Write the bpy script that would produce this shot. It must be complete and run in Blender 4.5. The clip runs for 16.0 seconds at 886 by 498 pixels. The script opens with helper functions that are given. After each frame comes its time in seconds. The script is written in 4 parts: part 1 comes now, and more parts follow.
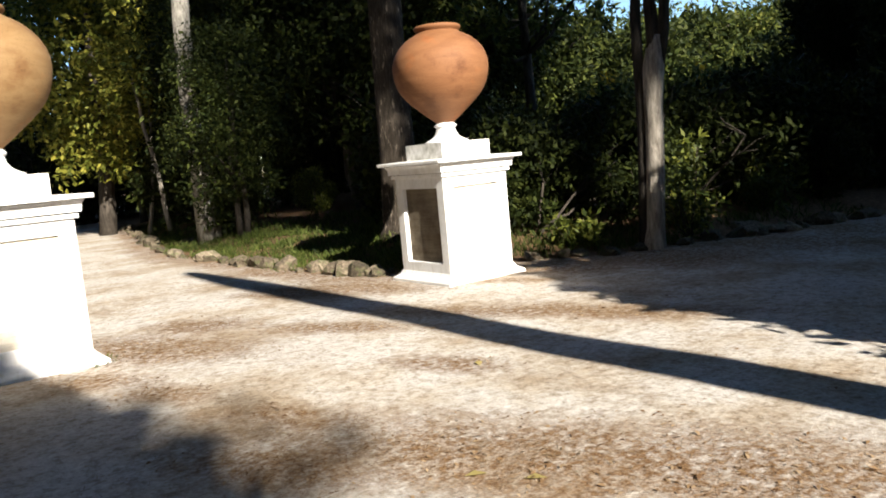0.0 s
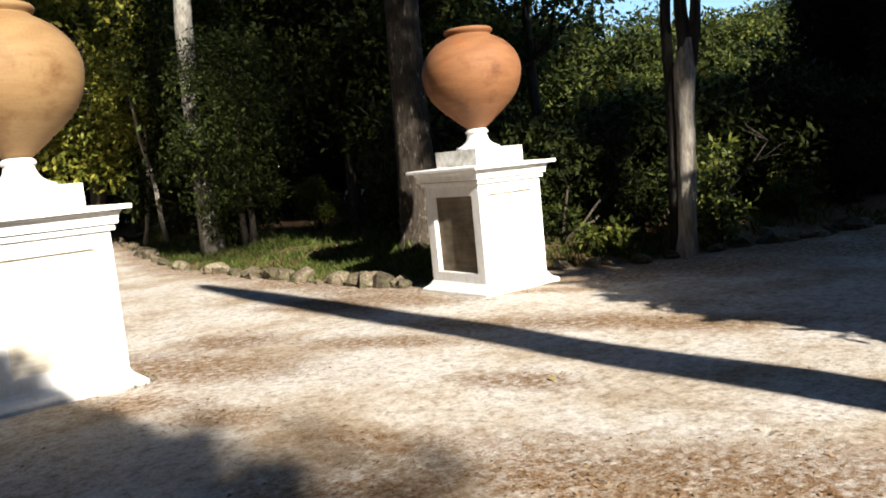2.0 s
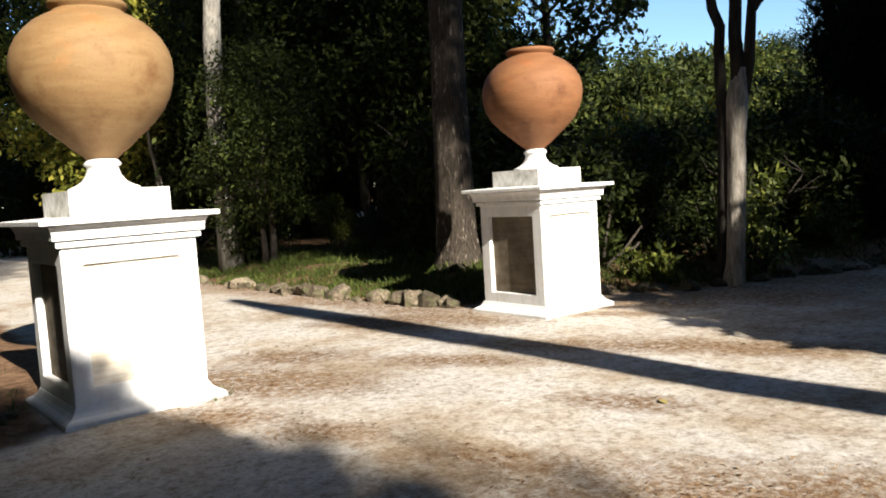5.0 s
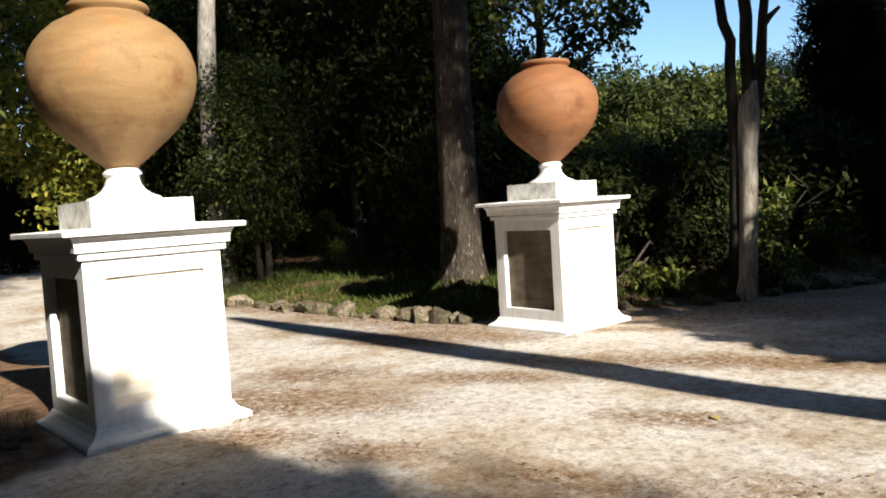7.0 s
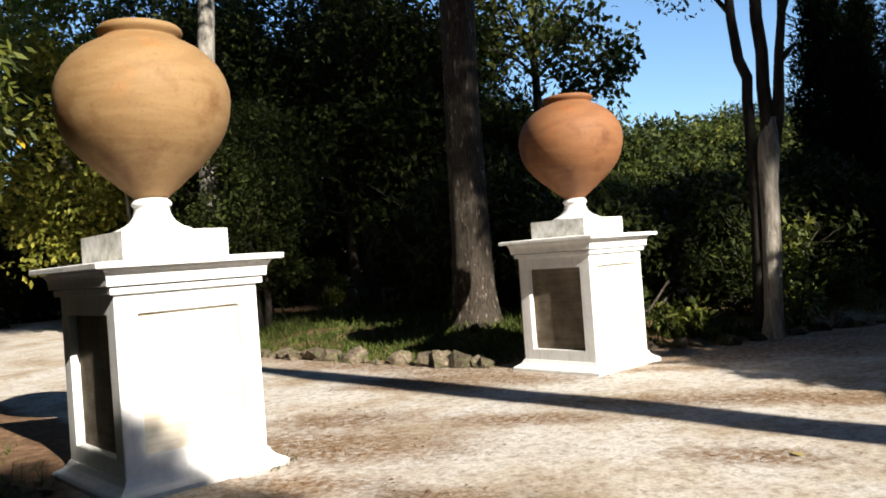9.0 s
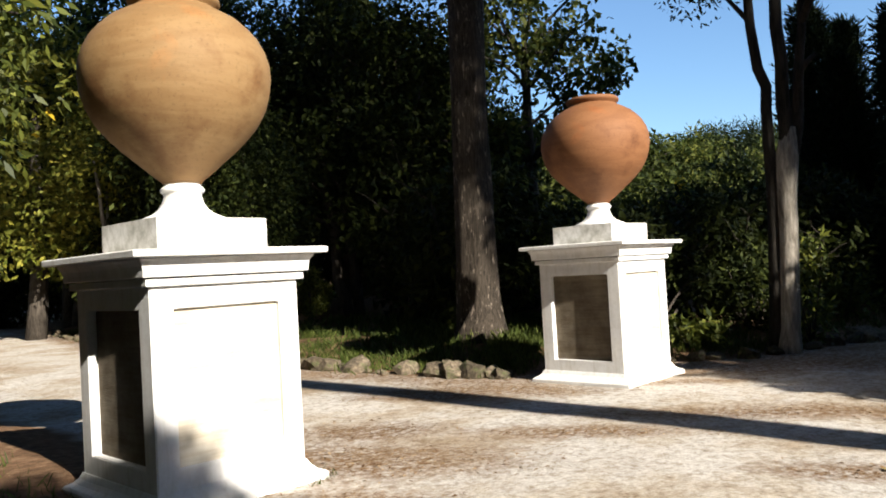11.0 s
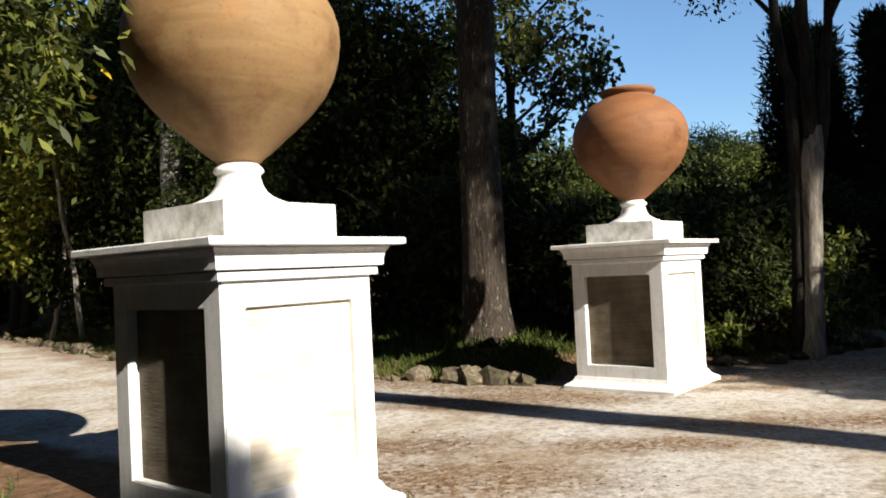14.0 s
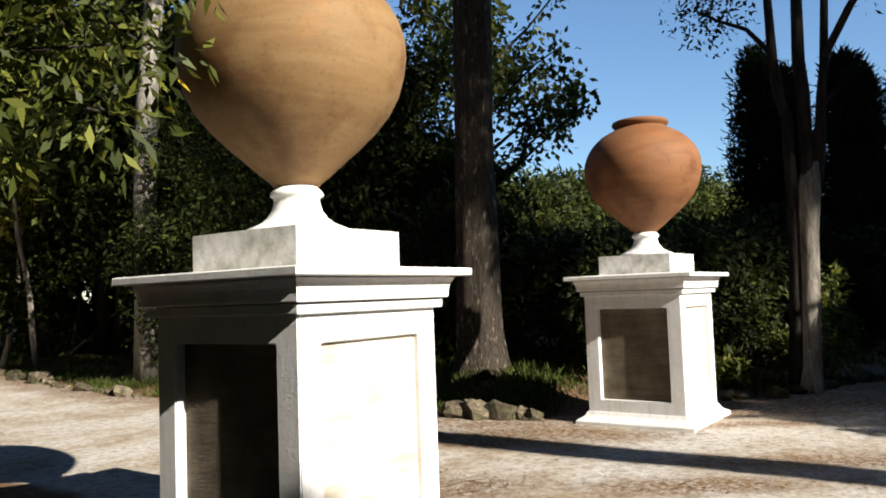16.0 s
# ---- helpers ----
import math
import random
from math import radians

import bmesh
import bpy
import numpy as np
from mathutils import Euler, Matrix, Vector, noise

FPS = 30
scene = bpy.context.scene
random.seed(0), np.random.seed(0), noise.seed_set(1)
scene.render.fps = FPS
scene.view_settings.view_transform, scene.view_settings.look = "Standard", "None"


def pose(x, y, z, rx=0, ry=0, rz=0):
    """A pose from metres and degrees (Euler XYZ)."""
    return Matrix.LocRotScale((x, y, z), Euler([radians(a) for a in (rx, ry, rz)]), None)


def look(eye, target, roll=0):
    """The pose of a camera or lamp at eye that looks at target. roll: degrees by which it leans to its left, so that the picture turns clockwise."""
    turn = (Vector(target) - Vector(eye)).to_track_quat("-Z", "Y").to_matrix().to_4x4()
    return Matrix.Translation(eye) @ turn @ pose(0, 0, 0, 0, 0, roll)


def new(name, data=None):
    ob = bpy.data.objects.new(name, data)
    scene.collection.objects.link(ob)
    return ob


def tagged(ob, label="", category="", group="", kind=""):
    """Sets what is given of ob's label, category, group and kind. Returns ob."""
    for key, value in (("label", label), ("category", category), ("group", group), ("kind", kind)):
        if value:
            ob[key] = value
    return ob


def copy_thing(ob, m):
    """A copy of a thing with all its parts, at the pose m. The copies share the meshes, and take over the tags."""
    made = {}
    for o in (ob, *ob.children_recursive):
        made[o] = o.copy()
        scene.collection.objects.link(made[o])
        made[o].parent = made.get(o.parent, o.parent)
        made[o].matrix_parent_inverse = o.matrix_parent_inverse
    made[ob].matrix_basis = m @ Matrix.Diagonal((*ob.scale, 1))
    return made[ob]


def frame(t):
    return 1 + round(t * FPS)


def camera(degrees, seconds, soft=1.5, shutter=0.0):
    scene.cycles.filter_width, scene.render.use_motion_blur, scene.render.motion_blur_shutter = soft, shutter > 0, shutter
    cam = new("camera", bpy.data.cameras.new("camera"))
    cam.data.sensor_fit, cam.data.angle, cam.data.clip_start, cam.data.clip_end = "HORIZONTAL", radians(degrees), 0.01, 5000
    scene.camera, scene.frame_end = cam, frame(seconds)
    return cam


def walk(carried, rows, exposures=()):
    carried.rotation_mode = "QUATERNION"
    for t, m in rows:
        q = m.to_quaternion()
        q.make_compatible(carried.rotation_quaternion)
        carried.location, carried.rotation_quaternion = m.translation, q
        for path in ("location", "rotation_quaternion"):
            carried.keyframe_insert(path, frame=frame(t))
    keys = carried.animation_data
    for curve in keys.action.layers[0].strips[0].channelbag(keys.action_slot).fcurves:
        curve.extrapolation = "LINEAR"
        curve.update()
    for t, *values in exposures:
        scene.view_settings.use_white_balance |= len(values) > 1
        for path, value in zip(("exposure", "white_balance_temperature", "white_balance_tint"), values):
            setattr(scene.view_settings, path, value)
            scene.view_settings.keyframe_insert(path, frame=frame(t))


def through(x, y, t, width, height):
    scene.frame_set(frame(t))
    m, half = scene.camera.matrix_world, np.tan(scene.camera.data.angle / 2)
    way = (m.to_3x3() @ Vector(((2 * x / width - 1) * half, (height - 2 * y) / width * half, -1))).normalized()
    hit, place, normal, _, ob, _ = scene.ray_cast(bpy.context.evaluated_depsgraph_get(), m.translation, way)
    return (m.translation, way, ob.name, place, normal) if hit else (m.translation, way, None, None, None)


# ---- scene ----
cam = camera(59.3, 16.0, soft=1.8)
PATH = [
    (0, (0.886, -0.706, 1.449), (2.075, 0.884, 1.212), -5.2),
    (0.5, (0.834, -0.554, 1.455), (2.033, 1.03, 1.22), -5.5),
    (1, (0.746, -0.388, 1.462), (1.959, 1.185, 1.232), -5.6),
    (1.5, (0.667, -0.232, 1.476), (1.889, 1.335, 1.25), -5.7),
    (2, (0.585, -0.109, 1.485), (1.817, 1.451, 1.265), -5.6),
    (2.5, (0.5, 0.02, 1.489), (1.75, 1.567, 1.277), -5.1),
    (3, (0.333, 0.051, 1.5), (1.592, 1.592, 1.297), -4.6),
    (3.5, (0.194, 0.122, 1.505), (1.452, 1.665, 1.313), -4.2),
    (4, (0.122, 0.264, 1.487), (1.379, 1.81, 1.311), -4.0),
    (6.5, (-0.202, 0.87, 1.449), (1.126, 2.36, 1.318), -3.3),
    (7, (-0.225, 0.965, 1.429), (1.108, 2.452, 1.316), -3.6),
    (7.5, (-0.271, 1.07, 1.413), (1.072, 2.549, 1.323), -3.8),
    (8, (-0.295, 1.175, 1.384), (1.054, 2.651, 1.327), -4.1),
    (8.5, (-0.329, 1.308, 1.342), (1.031, 2.774, 1.327), -4.4),
    (9, (-0.392, 1.52, 1.295), (0.99, 2.965, 1.316), -4.2),
    (11.5, (-0.568, 2.388, 1.216), (0.9, 3.745, 1.271), -2.9),
    (12, (-0.579, 2.532, 1.224), (0.902, 3.875, 1.282), -2.7),
    (12.5, (-0.595, 2.687, 1.211), (0.899, 4.015, 1.275), -2.9),
    (13, (-0.618, 2.85, 1.214), (0.891, 4.162, 1.276), -2.9),
    (13.5, (-0.645, 3.051, 1.202), (0.884, 4.34, 1.261), -2.9),
    (14, (-0.684, 3.233, 1.216), (0.864, 4.499, 1.272), -2.7),
    (14.5, (-0.74, 3.454, 1.234), (0.835, 4.686, 1.292), -2.2),
    (15, (-0.785, 3.622, 1.252), (0.808, 4.829, 1.328), -2.3),
    (15.5, (-0.82, 3.783, 1.262), (0.793, 4.961, 1.361), -2.2),
    (16, (-0.885, 3.878, 1.269), (0.746, 5.03, 1.39), -2.0),
]
EXPOSURES = [(0, 1.52), (4, 1.48), (9, 1.38), (12.5, 1.28), (16, 1.16)]
walk(cam, [(t, look(eye, target, roll)) for t, eye, target, roll in PATH], EXPOSURES)

# ---- world, sun ----
SUN_EL, SUN_SIDE = 30.0, 0.12
world = bpy.data.worlds.new("sky")
scene.world = world
world.use_nodes = True
wn = world.node_tree.nodes
sky = wn.new("ShaderNodeTexSky")
sky.sky_type = "NISHITA"
sky.sun_disc = False
sky.sun_elevation = radians(SUN_EL)
sky.sun_rotation = math.pi + math.atan(SUN_SIDE)
sky.air_density, sky.dust_density, sky.ozone_density = 1.2, 0.0, 6.0
wn["Background"].inputs["Strength"].default_value = 0.074
world.node_tree.links.new(sky.outputs[0], wn["Background"].inputs["Color"])
sun = new("sun", bpy.data.lights.new("sun", "SUN"))
sun.data.energy, sun.data.angle, sun.data.color = 5.0, radians(0.6), (1.0, 0.93, 0.82)
sun_way = Vector((SUN_SIDE, 1.0, -math.tan(radians(SUN_EL)) * math.hypot(1, SUN_SIDE)))
sun.matrix_world = Matrix.Translation((0, -20, 30)) @ sun_way.to_track_quat("-Z", "Y").to_matrix().to_4x4()


# ---- materials ----
def material(name, rough=0.8, spec=0.3):
    m = bpy.data.materials.new(name)
    m.use_nodes = True
    p = m.node_tree.nodes["Principled BSDF"]
    p.inputs["Roughness"].default_value = rough
    p.inputs["Specular IOR Level"].default_value = spec
    return m, m.node_tree, p


def node(tree, kind, **inputs):
    n = tree.nodes.new(kind)
    for key, value in inputs.items():
        n.inputs[key.replace("_", " ")].default_value = value
    return n


def coords(tree, what="Object", scale=(1, 1, 1)):
    tc = tree.nodes.new("ShaderNodeTexCoord")
    mp = tree.nodes.new("ShaderNodeMapping")
    mp.inputs["Scale"].default_value = scale
    tree.links.new(tc.outputs[what], mp.inputs["Vector"])
    return mp.outputs[0]


def noise_tex(tree, vec, scale, detail=5.0, rough=0.55, distort=0.0):
    n = node(tree, "ShaderNodeTexNoise", Scale=scale, Detail=detail, Roughness=rough, Distortion=distort)
    tree.links.new(vec, n.inputs["Vector"])
    return n.outputs["Fac"]


def ramp(tree, fac, stops):
    r = tree.nodes.new("ShaderNodeValToRGB")
    els = r.color_ramp.elements
    while len(els) < len(stops):
        els.new(0.5)
    for e, (pos, col) in zip(els, stops):
        e.position = pos
        e.color = (*col, 1) if len(col) == 3 else col
    tree.links.new(fac, r.inputs["Fac"])
    return r.outputs["Color"]


def grey(v):
    return (v, v, v)


def mix(tree, fac, a, b, how="MIX"):
    m = tree.nodes.new("ShaderNodeMix")
    m.data_type, m.blend_type = "RGBA", how
    for slot, v in ((0, fac), (6, a), (7, b)):
        if hasattr(v, "is_linked"):
            tree.links.new(v, m.inputs[slot])
        else:
            m.inputs[slot].default_value = v if slot == 0 else (*v, 1)
    return m.outputs[2]


def bump(tree, p, height, strength, distance):
    b = node(tree, "ShaderNodeBump", Strength=strength, Distance=distance)
    tree.links.new(height, b.inputs["Height"])
    tree.links.new(b.outputs[0], p.inputs["Normal"])


def paint_material():
    m, t, p = material("white_masonry_paint", 0.75, 0.25)
    v = coords(t)
    big = ramp(t, noise_tex(t, v, 2.2, 4), [(0.35, grey(0.74)), (0.7, (0.82, 0.81, 0.79))])
    fine = ramp(t, noise_tex(t, v, 26, 6, 0.7), [(0.3, (0.86, 0.85, 0.82)), (0.55, grey(1.0))])
    streak = ramp(t, noise_tex(t, coords(t, "Object", (9, 9, 1.1)), 1.4, 5, 0.65), [(0.28, (0.83, 0.81, 0.77)), (0.5, grey(1.0))])
    col = mix(t, 1.0, mix(t, 0.7, big, fine, "MULTIPLY"), streak, "MULTIPLY")
    t.links.new(col, p.inputs["Base Color"])
    bump(t, p, noise_tex(t, v, 60, 5, 0.7), 0.25, 0.01)
    return m


def panel_material():
    m, t, p = material("stained_stucco", 0.9, 0.15)
    v = coords(t)
    big = ramp(t, noise_tex(t, v, 3.2, 5, 0.6), [(0.3, (0.50, 0.44, 0.36)), (0.55, (0.70, 0.65, 0.56)), (0.75, (0.78, 0.75, 0.68))])
    band = ramp(t, noise_tex(t, coords(t, "Object", (1.2, 1.2, 14)), 1.6, 4, 0.6), [(0.35, (0.74, 0.68, 0.58)), (0.6, grey(1.0))])
    t.links.new(mix(t, 0.8, big, band, "MULTIPLY"), p.inputs["Base Color"])
    bump(t, p, noise_tex(t, v, 40, 6, 0.7), 0.4, 0.012)
    return m


# much darker and browner than the stucco of the other three panels
def brown_panel_material():
    m, t, p = material("dark_brown_stucco", 0.92, 0.12)
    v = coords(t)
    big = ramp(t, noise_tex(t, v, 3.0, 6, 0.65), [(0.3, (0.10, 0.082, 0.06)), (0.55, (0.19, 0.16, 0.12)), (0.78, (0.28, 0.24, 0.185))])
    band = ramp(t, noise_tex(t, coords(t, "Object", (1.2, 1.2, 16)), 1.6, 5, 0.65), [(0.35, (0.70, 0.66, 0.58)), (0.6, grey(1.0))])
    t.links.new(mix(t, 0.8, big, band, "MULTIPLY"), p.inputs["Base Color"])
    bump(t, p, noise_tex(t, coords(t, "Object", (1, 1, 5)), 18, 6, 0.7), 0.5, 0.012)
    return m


def plinth_material():
    m, t, p = material("weathered_plinth_paint", 0.85, 0.2)
    v = coords(t)
    grime = ramp(t, noise_tex(t, v, 5.5, 6, 0.7), [(0.3, (0.25, 0.25, 0.22)), (0.46, (0.52, 0.51, 0.47)), (0.62, (0.78, 0.77, 0.75))])
    t.links.new(grime, p.inputs["Base Color"])
    bump(t, p, noise_tex(t, v, 50, 5, 0.7), 0.25, 0.01)
    return m


def terracotta_material(name, warm, pale, dark):
    m, t, p = material(name, 0.72, 0.3)
    v = coords(t)
    rings = noise_tex(t, coords(t, "Object", (0.8, 0.8, 5)), 1.8, 7, 0.66, 1.0)
    body = ramp(t, rings, [(0.28, tuple(0.5 * (a + b) * 0.93 for a, b in zip(warm, pale))), (0.45, tuple(0.6 * a + 0.4 * b for a, b in zip(warm, pale))), (0.58, pale), (0.74, tuple(0.5 * (a + b) for a, b in zip(warm, pale)))])
    blotch = ramp(t, noise_tex(t, v, 2.0, 5, 0.62), [(0.34, dark), (0.47, grey(1.0)), (0.58, grey(1.0)), (0.68, (1.22, 0.98, 0.80))])
    speck = ramp(t, noise_tex(t, v, 45, 3, 0.7), [(0.28, grey(0.66)), (0.44, grey(1.0))])
    t.links.new(mix(t, 0.75, mix(t, 0.8, body, blotch, "MULTIPLY"), speck, "MULTIPLY"), p.inputs["Base Color"])
    bump(t, p, noise_tex(t, coords(t, "Object", (1, 1, 3.5)), 5, 6, 0.65), 0.22, 0.012)
    return m


def ground_material():
    m, t, p = material("gravel_and_litter", 0.95, 0.1)
    v = coords(t)
    vein = noise_tex(t, v, 34, 7, 0.75)
    pebble = ramp(t, vein, [(0.28, (0.17, 0.145, 0.12)), (0.40, (0.43, 0.395, 0.355)), (0.56, (0.56, 0.53, 0.49)), (0.75, (0.68, 0.66, 0.62))])
    damp = ramp(t, noise_tex(t, v, 0.9, 6, 0.66), [(0.36, (0.68, 0.58, 0.46)), (0.47, (0.90, 0.85, 0.78)), (0.58, grey(1.02))])
    mottle = ramp(t, noise_tex(t, v, 12, 5, 0.8), [(0.36, (0.60, 0.55, 0.48)), (0.50, grey(0.97)), (0.68, grey(1.14))])
    gravel = mix(t, 1.0, mix(t, 1.0, pebble, damp, "MULTIPLY"), mottle, "MULTIPLY")
    litter_col = ramp(t, noise_tex(t, v, 55, 5, 0.8), [(0.3, (0.045, 0.025, 0.013)), (0.5, (0.17, 0.095, 0.045)), (0.7, (0.34, 0.23, 0.13))])
    # litter lies in drifts across the path, with ragged edges; right-hand patches imitate shade
    att = t.nodes.new("ShaderNodeVertexColor")
    att.layer_name = "bed"
    split = t.nodes.new("ShaderNodeSeparateColor")
    t.links.new(att.outputs["Color"], split.inputs[0])
    ragged_patch = mix(t, 0.62, split.outputs[1], noise_tex(t, coords(t, "Object", (1.0, 0.7, 1)), 2.0, 9, 0.74, 0.8))
    mask = ramp(t, ragged_patch, [(0.34, grey(0.0)), (0.44, grey(0.5)), (0.60, grey(1.0))])
    tatter = ramp(t, noise_tex(t, v, 18, 5, 0.75), [(0.36, grey(0.15)), (0.58, grey(1.0))])
    on = mix(t, 1.0, mask, tatter, "MULTIPLY")
    path = mix(t, on, gravel, litter_col)
    soil = ramp(t, noise_tex(t, v, 12, 7, 0.75), [(0.3, (0.06, 0.035, 0.02)), (0.5, (0.16, 0.095, 0.055)), (0.7, (0.28, 0.18, 0.11))])
    ragged = mix(t, 0.35, split.outputs[0], ramp(t, noise_tex(t, v, 3.0, 6, 0.7), [(0.3, grey(0.0)), (0.7, grey(1.0))]))
    bedmask = ramp(t, ragged, [(0.38, grey(0.0)), (0.62, grey(1.0))])
    t.links.new(mix(t, bedmask, path, soil), p.inputs["Base Color"])
    bump(t, p, vein, 0.7, 0.02)
    return m


def bark_material(name, low, high, scale=(7, 7, 1.6), spots=None):
    m, t, p = material(name, 0.92, 0.15)
    v = coords(t)
    f = noise_tex(t, coords(t, "Object", scale), 2.4, 8, 0.7, 0.5)
    col = ramp(t, f, [(0.32, low), (0.66, high)])
    if spots:
        col = mix(t, ramp(t, noise_tex(t, coords(t, "Object", (11, 11, 3.4)), 1.5, 6, 0.68), [(0.58, grey(0.0)), (0.66, grey(1.0))]), col, spots)
    t.links.new(col, p.inputs["Base Color"])
    bump(t, p, f, 0.9, 0.04)
    return m


def leaf_material(name, dark, mid, light, rough=0.5, through=0.25, spec=0.3):
    m, t, p = material(name, rough, spec)
    g = t.nodes.new("ShaderNodeNewGeometry")
    col = ramp(t, g.outputs["Random Per Island"], [(0.0, dark), (0.55, mid), (1.0, light)])
    blotch = ramp(t, noise_tex(t, coords(t), 0.8, 3), [(0.35, grey(0.65)), (0.65, grey(1.15))])
    col = mix(t, 1.0, col, blotch, "MULTIPLY")
    t.links.new(col, p.inputs["Base Color"])
    tr = t.nodes.new("ShaderNodeBsdfTranslucent")
    t.links.new(col, tr.inputs["Color"])
    mx = t.nodes.new("ShaderNodeMixShader")
    mx.inputs[0].default_value = through
    out = t.nodes["Material Output"]
    t.links.new(p.outputs[0], mx.inputs[1])
    t.links.new(tr.outputs[0], mx.inputs[2])
    t.links.new(mx.outputs[0], out.inputs["Surface"])
    return m


def stone_material():
    m, t, p = material("edging_stone", 0.9, 0.2)
    info = t.nodes.new("ShaderNodeObjectInfo")
    v = coords(t)
    col = ramp(t, noise_tex(t, v, 9, 6, 0.7), [(0.3, (0.05, 0.042, 0.034)), (0.52, (0.17, 0.145, 0.115)), (0.72, (0.36, 0.32, 0.26))])
    tint = ramp(t, info.outputs["Random"], [(0.0, (0.40, 0.38, 0.32)), (0.5, (0.72, 0.66, 0.57)), (1.0, (1.2, 1.12, 1.0))])
    moss = ramp(t, noise_tex(t, v, 4, 5, 0.7), [(0.52, grey(0.0)), (0.66, grey(0.8))])
    t.links.new(mix(t, moss, mix(t, 1.0, col, tint, "MULTIPLY"), (0.07, 0.09, 0.03)), p.inputs["Base Color"])
    bump(t, p, noise_tex(t, v, 22, 6, 0.7), 0.6, 0.02)
    return m


PAINT, PANEL, PANEL_BROWN, PLINTH = paint_material(), panel_material(), brown_panel_material(), plinth_material()
CLAY = terracotta_material("pale_terracotta", (0.195, 0.108, 0.043), (0.245, 0.15, 0.066), (0.60, 0.46, 0.37))
CLAY_RED = terracotta_material("red_terracotta", (0.17, 0.07, 0.027), (0.225, 0.10, 0.042), (0.55, 0.45, 0.40))
GROUND, STONE = ground_material(), stone_material()
BARK_PINE = bark_material("pine_bark", (0.012, 0.01, 0.008), (0.075, 0.06, 0.046), (15, 15, 2.6), spots=(0.24, 0.195, 0.155))
BARK_DARK = bark_material("dark_bark", (0.02, 0.017, 0.014), (0.09, 0.075, 0.06))
BARK_SMOOTH = bark_material("smooth_grey_bark", (0.10, 0.085, 0.068), (0.42, 0.38, 0.325), (6, 6, 1.4))
# near-black bark that puts the forked tree's limbs in shade
BARK_LIMB_SHADE = bark_material("shaded_limb_bark", (0.008, 0.007, 0.006), (0.04, 0.034, 0.028))
BARK_PALE = bark_material("pale_peeling_bark", (0.11, 0.10, 0.085), (0.36, 0.335, 0.29), (5, 5, 2), spots=(0.10, 0.09, 0.075))
LAUREL = leaf_material("laurel_leaf", (0.010, 0.016, 0.004), (0.024, 0.034, 0.007), (0.058, 0.07, 0.014), 0.65, 0.25, 0.12)
GLOSSY = leaf_material("bright_laurel_leaf", (0.03, 0.045, 0.008), (0.095, 0.115, 0.017), (0.21, 0.22, 0.035), 0.55, 0.35, 0.3)
YELLOWISH = leaf_material("yellow_green_leaf", (0.08, 0.10, 0.014), (0.21, 0.22, 0.035), (0.38, 0.34, 0.055), 0.6, 0.35, 0.2)
CONIFER = leaf_material("conifer_spray", (0.008, 0.015, 0.006), (0.017, 0.027, 0.009), (0.04, 0.05, 0.016), 0.7, 0.2, 0.1)
FARGREEN = leaf_material("distant_leaf", (0.018, 0.03, 0.007), (0.065, 0.086, 0.018), (0.16, 0.165, 0.034), 0.6, 0.35, 0.15)
FARDARK = leaf_material("distant_olive_leaf", (0.015, 0.024, 0.008), (0.04, 0.054, 0.012), (0.09, 0.105, 0.022), 0.6, 0.3, 0.15)
GRASS = leaf_material("grass_blade", (0.03, 0.045, 0.009), (0.075, 0.105, 0.02), (0.15, 0.17, 0.045), 0.6, 0.35, 0.15)
DRYLEAF = leaf_material("dry_leaf", (0.13, 0.07, 0.035), (0.26, 0.165, 0.085), (0.42, 0.31, 0.19), 0.8, 0.2, 0.1)
YELLOWLEAF = leaf_material("autumn_yellow_leaf", (0.5, 0.33, 0.02), (0.65, 0.45, 0.03), (0.75, 0.55, 0.06), 0.5, 0.4)
STRAWLEAF = leaf_material("straw_leaf", (0.3, 0.24, 0.08), (0.42, 0.34, 0.12), (0.5, 0.42, 0.16), 0.6, 0.2)


# ---- building helpers ----
def part(name, bm, mat, parent=None, label="", smooth=False):
    if isinstance(bm, bpy.types.Mesh):
        me = bm
    else:
        me = bpy.data.meshes.new(name)
        bm.to_mesh(me)
        bm.free()
    if mat and not me.materials:
        me.materials.append(mat)
    if smooth:
        me.polygons.foreach_set("use_smooth", [True] * len(me.polygons))
    ob = new(name, me)
    if parent:
        ob.parent = parent
    if label:
        tagged(ob, label)
    return ob


def thing(name, m, label, category, group="", kind=""):
    return_ob = new(name)
    return_ob.matrix_world = m
    return tagged(return_ob, label, category, group, kind)


def quad_mesh(name, verts, mat):
    """A mesh of separate quads from an array (n, 4, 3)."""
    n = len(verts)
    me = bpy.data.meshes.new(name)
    me.vertices.add(4 * n)
    me.vertices.foreach_set("co", np.ascontiguousarray(verts, dtype=np.float32).ravel())
    me.loops.add(4 * n)
    me.loops.foreach_set("vertex_index", np.arange(4 * n, dtype=np.int32))
    me.polygons.add(n)
    me.polygons.foreach_set("loop_start", np.arange(0, 4 * n, 4, dtype=np.int32))
    me.update(calc_edges=True)
    me.materials.append(mat)
    return me


